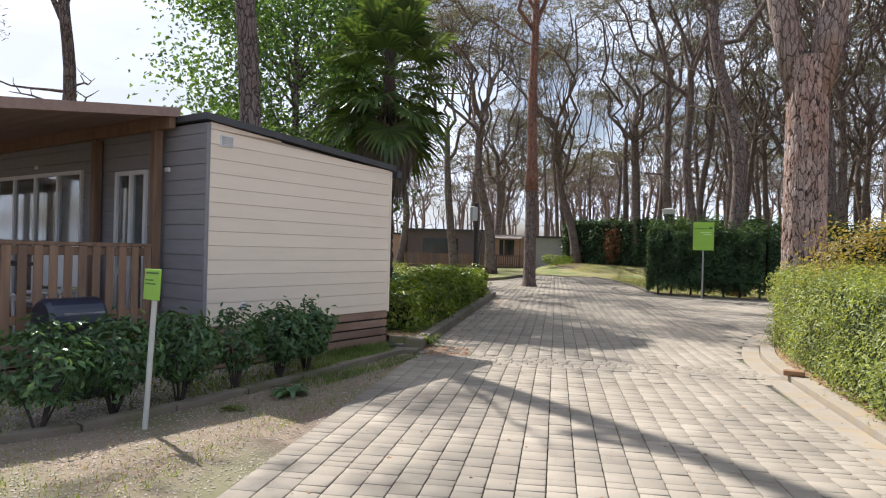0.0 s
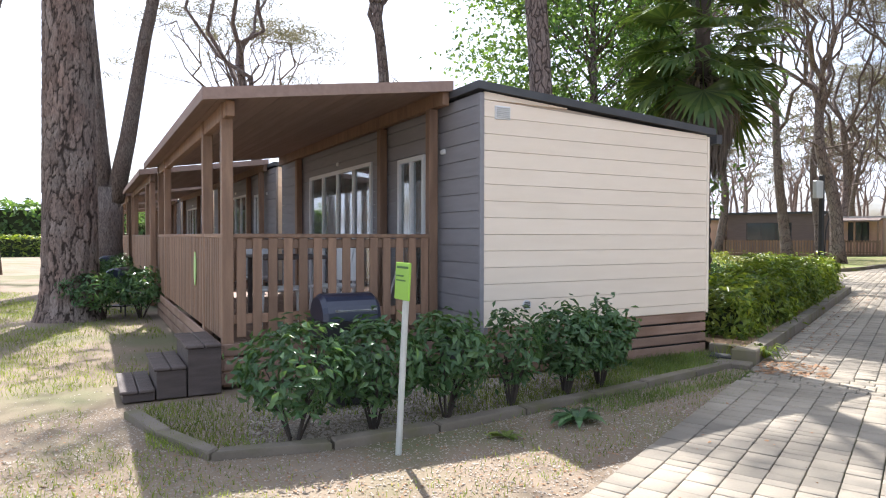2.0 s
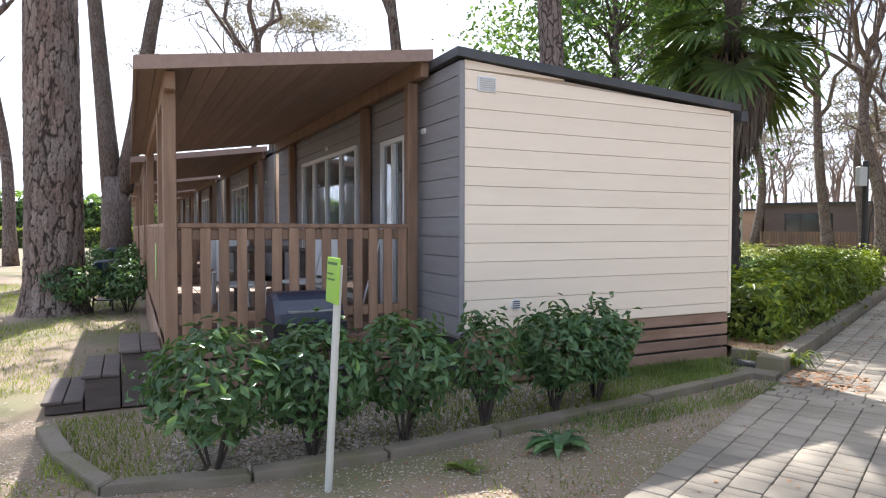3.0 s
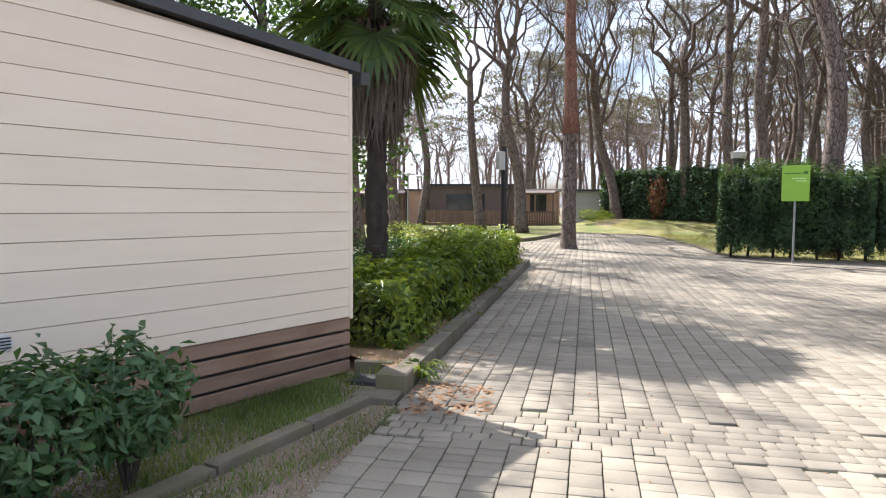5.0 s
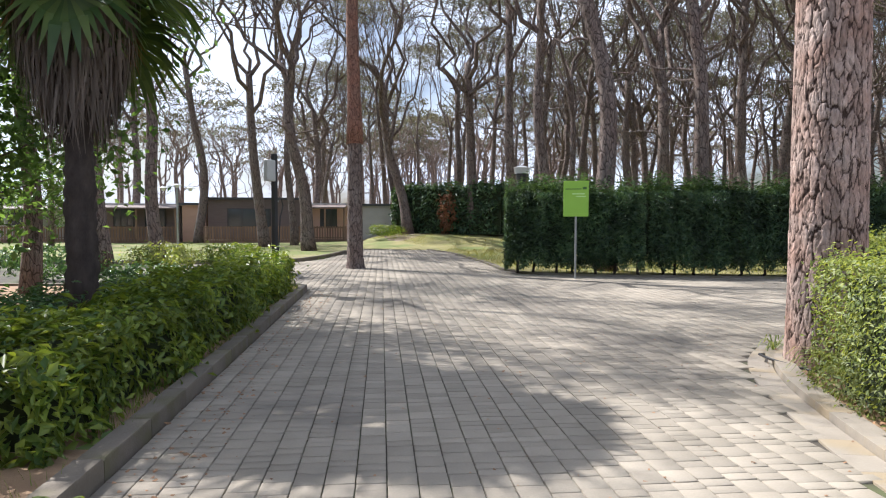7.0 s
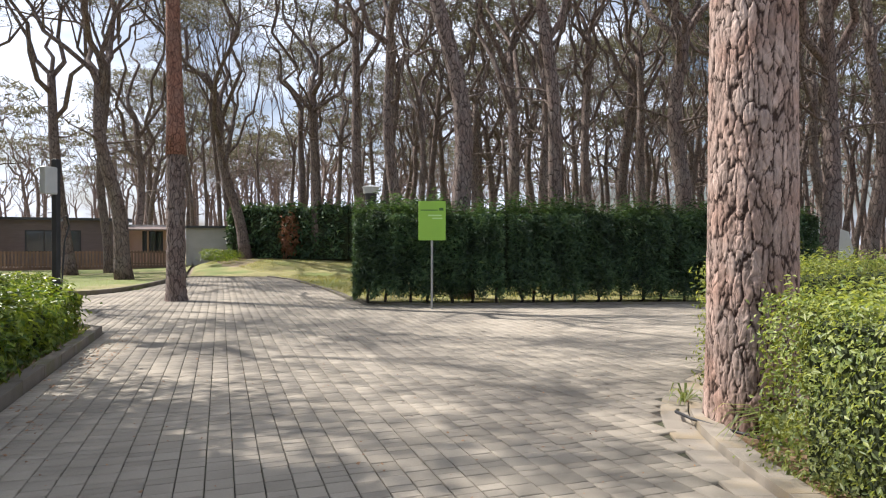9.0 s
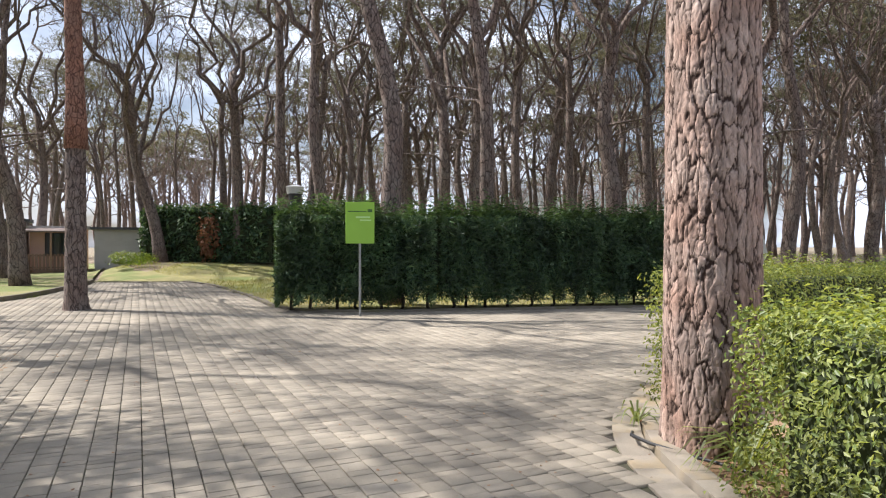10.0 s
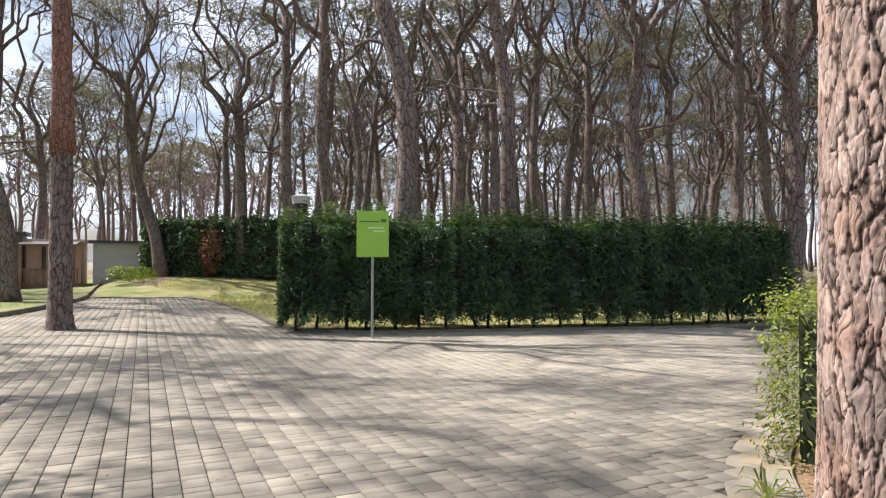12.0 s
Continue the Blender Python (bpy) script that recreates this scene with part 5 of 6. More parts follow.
hedge("privet_hedge", [R2(6.82, 4.28), R2(9.15, 5.28), R2(13.5, 6.2)], 0.8, 1.26, 0.05, 22000, (0.048, 0.022), M_PRIVET, "clipped light green privet hedge beyond the old pine", "hedge", lumps=0.12)
hedge("tall_hedge", [(10.2, 19.15), (12.0, 17.9), (13.3, 16.95), (14.5, 16.45), (18.2, 14.25), (21.2, 13.25)], 1.1, 2.28, 0.03, 78000, (0.16, 0.028), M_CYPRESS, "tall dark cypress hedge, bare-stemmed at its foot", "hedge", core_in=0.3, base=0.10, ragged=0.16, lumps=0.22)
hedge("back_hedge", [(14.6, 43.6), (19.6, 37.8), (24, 34)], 1.6, 3.0, 0.72, 9000, (0.32, 0.12), M_CYPRESS, "dark cypress hedge at the wood's edge", "hedge", ragged=0.15, lumps=0.3)
for k, (hx, hy, w, hgt, n) in enumerate(((-5.3, -0.98, 0.84, 0.80, 560), (-4.72, -0.98, 0.72, 0.80, 560), (-4.12, -0.98, 0.70, 0.80, 560), (-3.5, -0.95, 0.46, 0.80, 260), (-2.85, -0.85, 0.64, 0.78, 620), (-2.38, -0.78, 0.62, 0.78, 620))):
    c = HOME @ Vector((hx, hy, 0))
    bush("shrub", (c.x, c.y), (w, w * 0.9, hgt), int(n * 1.75), (0.085, 0.034), M_SHRUB, "leafy dark green shrub on bare thin stems", "shrub", 0.0, 9, 0.17, "shrubs before the cabin")
bush("golden_bush", R2(6.15, 0.4), (2.1, 1.8, 1.98), 5200, (0.06, 0.03), M_GOLD, "rounded bush with golden-brown tips", "bush", 0.04, 8, 0.2)

# ---- the row of cabins and their things ----
def aside(k):
    return HOME @ Matrix.Translation((0, 7.75 * k, 0))


for k in (1, 2, 3, 4):
    other = copy_thing(home, aside(k))
    other["label"] = "mobile home further along the row with grey front and wooden porch"
for k in (1, 2, 3):
    g = copy_thing(grill, aside(k) @ pose(-6.0, -0.35, 0.0, 0, 0, 60))
    g["label"] = "dark blue barbecue on the grass before a porch"
    bush("shrub", tuple((aside(k) @ Vector((-5.75, -0.95, 0))).xy), (0.95, 0.9, 0.85), 1100, (0.10, 0.04), M_SHRUB, "dark green shrub between two porches", "shrub", 0.0, 8, 0.2, "shrubs before the cabin")
    bush("shrub", tuple((aside(k) @ Vector((-6.5, -0.9, 0))).xy), (0.9, 0.85, 0.8), 1000, (0.10, 0.04), M_SHRUB, "dark green shrub between two porches", "shrub", 0.0, 8, 0.2, "shrubs before the cabin")

# leaf-shaped number plate on the railing
oval = [(math.cos(a) * 0.075, math.sin(a) * 0.19) for a in np.linspace(0, 2 * math.pi, 24, endpoint=False)]
plate = root("door_plate", HOME @ pose(-5.42, 2.45, 1.02), "pale green leaf-shaped plate on the porch railing", "sign")
obj("plate", Buf().hull([(-0.048, y, z) for y, z in oval], [(-0.056, y, z) for y, z in oval]), M_PALEINK, plate)


def gas_locker(m):
    c = root("gas_bottle_cupboard", m, "dark low meter box behind the shrubs", "cupboard")
    obj("box", bevel_box(-0.25, -0.14, 0.0, 0.25, 0.14, 0.34, 0.015), M_BLACK, c)
    obj("lid", bevel_box(-0.27, -0.16, 0.34, 0.27, 0.16, 0.37, 0.012), M_BLACK, c)


gas_locker(HOME @ pose(-4.55, -0.2, 0.0))


def park_sign(m, post_h, panel_w, panel_h, panel_z, post_r, mat, label, lines_):
    """A green notice on a post; m looks along -y."""
    g = root("park_sign", m, label, "sign", "green park signs")
    obj("post", Buf().tube([(0, 0, -0.1), (0, 0, post_h)], [post_r, post_r], 12), mat, g)
    pan = obj("panel", bevel_box(-panel_w / 2, -post_r - 0.014, panel_z, panel_w / 2, -post_r - 0.001, panel_z + panel_h, 0.004), M_GREEN, g, "lime green panel")
    y = -post_r - 0.0165
    for x0, x1, z0, z1, ink in lines_:
        obj("print_bar", Buf().box(-panel_w / 2 + panel_w * x0, y, panel_z + panel_h * z0, -panel_w / 2 + panel_w * x1, y + 0.0025, panel_z + panel_h * z1), ink, pan)
    return g


park_sign(pose(-1.64, 1.52, 0, 0, 0, -42) @ pose(0, 0, 0, -3, 0, 0), 1.18, 0.22, 0.24, 0.98, 0.021, M_POLE, "small lime green sign on a pale post before the shrubs",
          [(0.1, 0.9, 0.84, 0.90, M_INK), (0.1, 0.6, 0.62, 0.66, M_INK), (0.1, 0.75, 0.5, 0.54, M_INK)])
park_sign(pose(10.95, 16.75, 0, 0, 0, -30), 1.70, 0.64, 0.92, 1.64, 0.026, M_STEEL, "lime green notice on a thin steel post before the tall hedge",
          [(0.08, 0.72, 0.76, 0.785, M_INK), (0.76, 0.92, 0.76, 0.83, M_INK), (0.35, 0.85, 0.62, 0.655, M_PALEINK), (0.5, 0.88, 0.55, 0.58, M_PALEINK)])


def twin_lamp(x, y):
    g = root("street_lamp", pose(x, y, 0.1), "grey park lamp with two flat shades", "street lamp")
    obj("pole", Buf().tube([(0, 0, -0.1), (0, 0, 3.1)], [0.06, 0.045], 10), M_STEEL, g)
    obj("arm", Buf().tube([(-0.55, 0, 2.85), (-0.4, 0, 3.05), (0.4, 0, 3.05), (0.55, 0, 2.85)], [0.025] * 4, 6), M_STEEL, g)
    for sx in (-0.6, 0.0, 0.6):
        sh = obj("shade", Buf().tube([(sx, 0, 3.12 if sx == 0 else 2.98), (sx, 0, 3.19 if sx == 0 else 3.05)], [0.26, 0.10], 14), M_POLE, g)
        obj("globe", Buf().tube([(sx, 0, 2.86 if sx else 3.0), (sx, 0, 2.975 if sx else 3.115)], [0.07, 0.10], 10), M_FRAME, sh)


twin_lamp(1.16, 35.8)


def post_lamp(x, y, h):
    g = root("street_lamp", pose(x, y, rise(x, y)), "black post lamp with a white lantern", "street lamp")
    obj("pole", Buf().tube([(0, 0, -0.1), (0, 0, h - 0.25)], [0.05, 0.04], 8), M_BLACK, g)
    obj("collar", Buf().tube([(0, 0, h - 0.55), (0, 0, h - 0.1)], [0.12, 0.2], 12), M_BLACK, g)
    obj("lantern", Buf().tube([(0, 0, h - 0.1), (0, 0, h + 0.1)], [0.24, 0.27], 14), M_POLE, g)
    obj("cap", Buf().tube([(0, 0, h + 0.1), (0, 0, h + 0.16)], [0.3, 0.12], 14), M_FRAME, g)


post_lamp(12.3, 22.2, 3.25)

stand = root("service_post", pose(3.30, 16.5, 0, 0, 0, 48), "dark service post with a white box and a hose", "post")
obj("post", bevel_box(-0.05, -0.05, -0.05, 0.05, 0.05, 2.95, 0.01), M_BLACK, stand)
box_part = obj("notice_box", bevel_box(-0.35, -0.09, 2.36, -0.07, 0.02, 2.8, 0.012), M_POLE, stand, "white box")
obj("bracket", Buf().box(-0.1, -0.03, 2.55, -0.06, 0.01, 2.6), M_BLACK, box_part)
obj("hose", Buf().tube([(0.07, 0, 1.95), (0.2, -0.03, 2.02), (0.28, -0.02, 1.85), (0.2, 0, 1.6), (0.1, 0, 0.6), (0.08, 0, 0.05)], [0.014] * 6, 6), M_BLACK, stand)
obj("tap", Buf().tube([(0.06, 0, 1.95), (0.14, 0, 1.95)], [0.02, 0.02], 8), M_STEEL, stand)


# ---- far cabins across the lawn ----
def far_cabin(x, y, turn, length, depth, height, mat, label, fence=True, windows=((0.25, 0.5),), awning=False):
    g = root("cabin", pose(x, y, 0.1, 0, 0, turn), label, "cabin", "cabins across the lawn")
    wall = obj("wall", Buf().box(0, 0, 0.0, length, depth, height), mat, g)
    k = 0
    while 0.3 + k * 0.3 < height - 0.1:
        obj("board", Buf().box(-0.012, -0.02, 0.3 + k * 0.3, length + 0.012, 0.0, 0.3 + k * 0.3 + 0.285), mat, wall)
        k += 1
    obj("roof", Buf().hull([(-0.2, -0.3, height), (length + 0.2, -0.3, height), (length + 0.2, depth + 0.2, height), (-0.2, depth + 0.2, height)],
                           [(-0.2, -0.3, height + 0.14), (length + 0.2, -0.3, height + 0.14), (length + 0.2, depth + 0.2, height + 0.22), (-0.2, depth + 0.2, height + 0.22)]), M_TRIM if not awning else M_PALEWALL, g)
    for a, b in windows:
        w = new("window")
        w.parent = g
        obj("window_frame", Buf().box(a * length - 0.06, -0.05, 1.0, b * length + 0.06, -0.025, 2.26), M_BLACK, w)
        n = 3
        for i in range(n):
            x0, x1 = a * length + (b - a) * length * i / n + 0.03, a * length + (b - a) * length * (i + 1) / n - 0.03
            obj("pane", Buf().box(x0, -0.062, 1.06, x1, -0.052, 2.2), M_GLASSFAR, w)
    if fence:
        f = new("fence")
        f.parent = g
        obj("rail", Buf().box(0, -1.62, 0.95, length, -1.56, 1.03).box(0, -1.62, 0.3, length, -1.56, 0.36), M_WOOD, f)
        i = 0
        while i * 0.17 < length:
            obj("slat", Buf().box(i * 0.17, -1.65, 0.12, i * 0.17 + 0.1, -1.62, 1.08), M_WOOD, f)
            i += 1
        obj("deck", Buf().box(0, -1.6, 0.0, length, 0, 0.2), M_WOODH, g)
    if awning:
        obj("awning", Buf().hull([(0, -2.2, height - 0.25), (length, -2.2, height - 0.25), (length, -0.3, height - 0.05), (0, -0.3, height - 0.05)], [(0, -2.2, height - 0.17), (length, -2.2, height - 0.17), (length, -0.3, height + 0.03), (0, -0.3, height + 0.03)]), M_BROWN, g)
        for x0 in (0.08, length * 0.5, length - 0.08):
            obj("awning_post", Buf().box(x0 - 0.05, -2.15, 0.0, x0 + 0.05, -2.05, height - 0.2), M_WOOD, g)
    return g


M_GLASSFAR = surface("dark_window_glass", (0.02, 0.028, 0.03), (0.05, 0.065, 0.07), 0.8, 0.08, 0.0, spec=0.9)
far_cabin(2.9, 48.2, -12, 6.4, 3.0, 2.85, M_BROWN, "dark brown cabin with a wide window and slatted fence", True, ((0.2, 0.62),))
far_cabin(1.3, 49.5, -12, 1.5, 3.0, 2.5, M_PINK, "salmon-coloured cabin end wall", False, ())
far_cabin(-3.6, 50.3, -6, 4.8, 3.0, 2.45, M_BROWN, "brown cabin with a pale awning on posts", True, ((0.15, 0.4), (0.55, 0.8)), True)
far_cabin(-10.5, 53.5, -4, 5.0, 3.0, 2.4, M_PALEWALL, "pale cabin with an awning among the trees", True, ((0.2, 0.45),), True)
far_cabin(9.4, 47.2, -18, 2.6, 3.0, 2.5, M_PINK, "salmon cabin with a pale awning behind a fence", True, ((0.3, 0.7),), True)
far_cabin(12.3, 45.6, -18, 2.6, 3.0, 2.45, M_PALEWALL, "pale grey cabin end under the pines", False, ())

bush("lawn_bush", (2.9, 24.8), (2.0, 1.4, 0.75), 1500, (0.11, 0.05), M_SHRUBY, "rounded yellow-green bush on the lawn's edge", "bush", 0.05, 6, 0.1)
bush("lawn_bush", (0.9, 22.0), (1.9, 1.5, 0.85), 1500, (0.11, 0.05), M_PRIVET, "bright yellow-green bush beyond the bed", "bush", 0.05, 6, 0.1)
bush("lawn_bush", (-1.8, 21.0), (2.2, 1.6, 0.9), 1500, (0.11, 0.05), M_SHRUB, "dark green bush beyond the bed", "bush", 0.05, 6, 0.1)
bush("verge_bush", (12.6, 39.5), (2.2, 1.4, 0.75), 1300, (0.12, 0.05), M_SHRUBY, "low green bush at the wood's edge", "bush", 0.55, 6, 0.1)
bush("dry_cypress", (16.8, 40.0), (1.3, 1.3, 2.6), 1300, (0.25, 0.09), M_BROWNSPRAY, "dried-out brown cypress in the dark hedge", "bush", 0.72, 4, 0.1)
hedge("far_hedge", [(-48, 22), (-38, 31), (-27, 44)], 1.2, 1.3, 0.0, 5000, (0.28, 0.12), M_SHRUBY, "trimmed hedge far across the sandy ground", "hedge", lumps=0.2)
hedge("far_hedge", [(-62, 30), (-40, 56), (-12, 68)], 3.5, 4.2, 0.0, 8000, (0.6, 0.3), M_BROAD, "distant belt of green bushes and trees", "hedge", lumps=0.9, core_in=0.6)
broad_tree(-41, 36, "bright green broadleaf tree far across the clearing", 6.5, 3.0, 3000, 3.5)
broad_tree(-5.5, 44, "light green broadleaf tree behind the far cabins", 7.0, 2.6, 3000, 4.0)


def caravan(x, y, turn, label):
    c = root("caravan", pose(x, y, 0.05, 0, 0, turn), label, "caravan")
    side = [(-2.2, 0.5), (2.2, 0.5), (2.45, 1.1), (2.2, 2.2), (1.7, 2.42), (-1.7, 2.42), (-2.2, 2.25), (-2.4, 1.2)]
    obj("body", Buf().hull([(a, -1.05, b) for a, b in side], [(a, 1.05, b) for a, b in side]), M_FRAME, c, "white rounded body")
    for a in (-1.2, 0.9):
        obj("window", bevel_box(a - 0.5, -1.075, 1.35, a + 0.5, -1.052, 1.95, 0.01), M_GLASSFAR, c)
    for b in (-0.95, 0.95):
        wh = obj("wheel", Buf().tube([(0, b - 0.09, 0.3), (0, b + 0.09, 0.3)], [0.3, 0.3], 16), M_BLACK, c)
    obj("drawbar", Buf().tube([(2.3, 0, 0.5), (3.3, 0, 0.45), (3.3, 0, 0.0)], [0.04, 0.04, 0.03], 6), M_STEEL, c)


caravan(42.0, 23.5, -55, "white touring caravan parked under the far pines")
tent = root("tent", pose(52, 16.5, 0.0, 0, 0, 25), "dull green tent among the far pines", "tent")
obj("canvas", Buf().hull([(-1.5, -1.3, 0), (1.5, -1.3, 0), (1.5, 1.3, 0), (-1.5, 1.3, 0)], [(-1.1, -0.15, 1.8), (1.1, -0.15, 1.8), (1.1, 0.15, 1.8), (-1.1, 0.15, 1.8)]), M_TENT := surface("tent_canvas", (0.10, 0.14, 0.11), (0.14, 0.18, 0.15), 2, 0.8, 0.1), tent)
for k in (-1.1, 1.1):
    obj("pole", Buf().tube([(k, 0, 0), (k, 0, 1.95)], [0.02, 0.02], 6), M_STEEL, tent)

# ---- ground litter ----
def strew(name, ring, m, count, height, label, category, mat, thin=0.006, clump=0.25):
    """Grass blades over a ring of points in the frame m, in clumps."""
    r = np.array(ring)
    x, y = RNG.uniform(r[:, 0].min(), r[:, 0].max(), count * 3), RNG.uniform(r[:, 1].min(), r[:, 1].max(), count * 3)
    ok = inside(x, y, [tuple(p) for p in ring])
    dens = np.array([noise.noise(Vector((a * 0.9, b * 0.9, 3.3))) for a, b in zip(x, y)])
    ok &= dens + RNG.uniform(-0.4, 0.4, len(x)) > clump
    x, y = x[ok][:count], y[ok][:count]
    w = np.array([tuple(m @ Vector((a, b, 0))) for a, b in zip(x, y)])
    n = len(w)
    w[:, 2] = [rise(a, b) for a, b in w[:, :2]]
    a = RNG.uniform(0, 6.283, n)
    h = height * RNG.uniform(0.4, 1.2, n)
    s = np.stack([np.cos(a), np.sin(a), np.zeros(n)], 1) * (thin * 0.5 + 0.012 * h)[:, None]
    lean = np.stack([RNG.normal(0, 0.35, n), RNG.normal(0, 0.35, n), np.ones(n)], 1) * h[:, None]
    v = np.stack([w - s, w + s, w + lean], 1).reshape(-1, 3)
    return tagged(soup(name, (v, np.arange(3 * n).reshape(-1, 3)), mat), label, category, kind="stuff")


ID = Matrix.Identity(4)
strew("weeds", [(-6.2, -0.75), (-5.9, -1.1), (-4.7, -1.2), (-0.4, -0.65), (-0.1, 0.0), (-5.3, 0.4), (-6.2, 0.4)], HOME, 9000, 0.055, "weeds and low grass in the shrub bed", "grass", M_GRASS, clump=-0.15)
strew("weeds", [(-2.4, -0.95), (-0.3, -0.72), (-0.05, -0.05), (-2.4, -0.05)], HOME, 4200, 0.085, "lush grass along the plank skirt", "grass", M_SHRUBG := leafy("lush_grass", (0.08, 0.135, 0.035), (0.17, 0.23, 0.075), 0.6, 0.4, 0.3), clump=0.0)
strew("weeds", [(-10.5, -3.4), (-6.0, -2.9), (-1.2, -1.6), (-1.0, -1.1), (-5.7, -1.4), (-6.4, -0.6), (-6.6, 0.6), (-10.5, 0.5)], HOME, 14000, 0.035, "thin weeds beside the paved lane", "grass", M_GRASS, clump=0.0)
strew("weeds", [(-4.6, -1.75), (-0.7, -1.2), (-0.5, -0.85), (-4.4, -1.28)], HOME, 6000, 0.05, "sparse weeds along the sunken kerb", "grass", M_SHRUBG, clump=0.05)
strew("weeds", [(-9.5, 0.5), (-5.6, 1.6), (-5.6, 12), (-9.0, 14)], HOME, 26000, 0.05, "patchy sunlit grass before the porches", "grass", M_GRASS, clump=0.0)
strew("weeds", [(-0.6, 0.5), (-0.1, 0.4), (-0.1, 11.5), (-0.6, 11.8)], ROAD, 2600, 0.24, "weeds along the bed's kerb", "grass", M_GRASS, clump=0.0)
strew("lawn_grass", [(-9, 21), (-2.6, 20.6), (-0.6, 23), (0.2, 33), (-12, 42)], ROAD, 26000, 0.16, "short lawn grass", "grass", M_GRASS, 0.012, clump=-0.5)
strew("verge_grass", [(5.5, 17), (6.2, 15.4), (16, 13.2), (19, 18), (12, 34), (0.5, 39), (4.6, 31)], ROAD, 36000, 0.13, "rough sunlit verge grass", "grass", M_DRYGRASS, 0.012, clump=-0.3)


def chips(name, ring, m, count, size, z, mat, label, category, flat=0.5):
    r = np.array(ring)
    x, y = RNG.uniform(r[:, 0].min(), r[:, 0].max(), count * 2), RNG.uniform(r[:, 1].min(), r[:, 1].max(), count * 2)
    ok = inside(x, y, [tuple(p) for p in ring])
    w = np.array([tuple(m @ Vector((a, b, z))) for a, b in zip(x[ok][:count], y[ok][:count])])
    n = len(w)
    q = size * RNG.uniform(0.4, 1.3, n)[:, None, None]
    base = np.array([[1, 0, 0], [0, 1, 0], [-1, 0, 0], [0, -1, 0], [0, 0, flat]], dtype=float)[None] * q
    base = base + RNG.normal(size=base.shape) * q * 0.25
    v = (base + w[:, None, :]).reshape(-1, 3)
    i = np.arange(n)[:, None] * 5
    f = np.concatenate([i + [[a, b, 4]] for a, b in ((0, 1), (1, 2), (2, 3), (3, 0))], 1).reshape(-1, 3)
    return tagged(soup(name, (v, f), mat), label, category, kind="stuff")


chips("gravel", [(-7.5, -3.2), (-4.2, -3.0), (-0.5, -1.0), (-0.3, -0.4), (-5.3, 0.5), (-7.5, 0.6)], HOME, 26000, 0.0075, -0.007, M_PEBBLE, "pale pebbles over the bare earth", "gravel")
chips("gravel", [(-12, -4), (-6, -4), (-6, 8), (-12, 8)], HOME, 7000, 0.009, -0.008, M_PEBBLE, "pale pebbles over the sandy ground", "gravel")
chips("gravel", [(-5.7, -1.15), (-2.2, -0.95), (-2.2, -0.1), (-5.3, 0.3)], HOME, 9000, 0.013, -0.004, M_PEBBLE, "coarse pale pebbles under the shrubs", "gravel")
chips("leaf_litter", [(-7.2, -2.6), (-4.2, -2.6), (-0.5, -1.1), (-0.6, -0.75), (-5.6, -1.1), (-7.0, 0.4)], HOME, 2600, 0.009, -0.004, M_LITTER, "brown leaf crumbs over the bare earth", "leaf litter", 0.25)
chips("leaf_litter", [(0.1, -0.5), (0.8, -0.35), (0.7, 0.3), (0.1, 0.4)], ROAD, 260, 0.022, 0.024, M_LITTER, "dry brown leaves swept to the kerb", "leaf litter", 0.25)
chips("leaf_litter", [(0.05, 0.4), (0.6, 0.6), (0.7, 11), (0.05, 11.4)], ROAD, 420, 0.018, 0.024, M_LITTER, "dry leaves fallen along the kerb", "leaf litter", 0.25)
chips("leaf_litter", [(4.6, -6), (5.4, -6), (5.5, 1), (7.2, 4.5), (6.2, 4.3), (5.3, 2.6), (4.8, 0.5)], ROAD, 2600, 0.02, 0.075, M_LITTER, "needles and bark crumbs over the mulch", "leaf litter", 0.25)
chips("leaf_litter", [(0.2, -6), (4.0, -6), (6, 5), (12, 8), (12, 12), (0.3, 12)], ROAD, 900, 0.012, 0.024, M_LITTER, "needles and crumbs strewn over the lane", "leaf litter", 0.25)

# low concrete edging where the bed meets the cabin
edging = root("concrete_edging", ROAD, "low dark concrete edging between bed and cabin", "edging")
obj("front_block", bevel_box(-0.18, 0.02, -0.05, 0.07, 0.25, 0.165, 0.012), M_KERB, edging)
obj("low_block", bevel_box(-0.55, 0.55, -0.05, -0.2, 0.62, 0.12, 0.01), M_KERB, edging)
obj("footing", bevel_box(-0.30, -0.22, -0.05, 0.05, 0.0, 0.05, 0.012), M_KERB, edging)
# Near-black slab: stands in for the shaded recess at the cabin's corner.
obj("drain_hole", Buf().box(-0.5, 0.25, -0.02, -0.2, 0.54, 0.02), M_DARK, edging)


def garden_chair(m, label):
    c = root("garden_chair", m, label, "chair", "porch chairs")
    obj("seat", bevel_box(-0.22, -0.22, 0.40, 0.22, 0.22, 0.43, 0.012), M_FRAME, c, "white moulded seat")
    obj("backrest", bevel_box(-0.22, 0.19, 0.46, 0.22, 0.225, 0.84, 0.012), M_FRAME, c)
    for x in (-0.19, 0.19):
        for y in (-0.19, 0.19):
            obj("leg", Buf().tube([(x * 1.1, y * 1.1, 0), (x, y, 0.41)], [0.016, 0.018], 6), M_FRAME, c)
    return c


chair = garden_chair(HOME @ pose(-4.75, 1.5, 0.42, 0, 0, 80), "white plastic garden chair on the porch")
copy_thing(chair, HOME @ pose(-4.1, 1.6, 0.42, 0, 0, -60))
copy_thing(chair, HOME @ pose(-4.6, 3.4, 0.42, 0, 0, 170))
tb = root("garden_table", HOME @ pose(-4.4, 2.5, 0.42), "brown garden table on the porch", "table")
obj("tabletop", bevel_box(-0.4, -0.6, 0.70, 0.4, 0.6, 0.735, 0.01), M_STEP, tb)
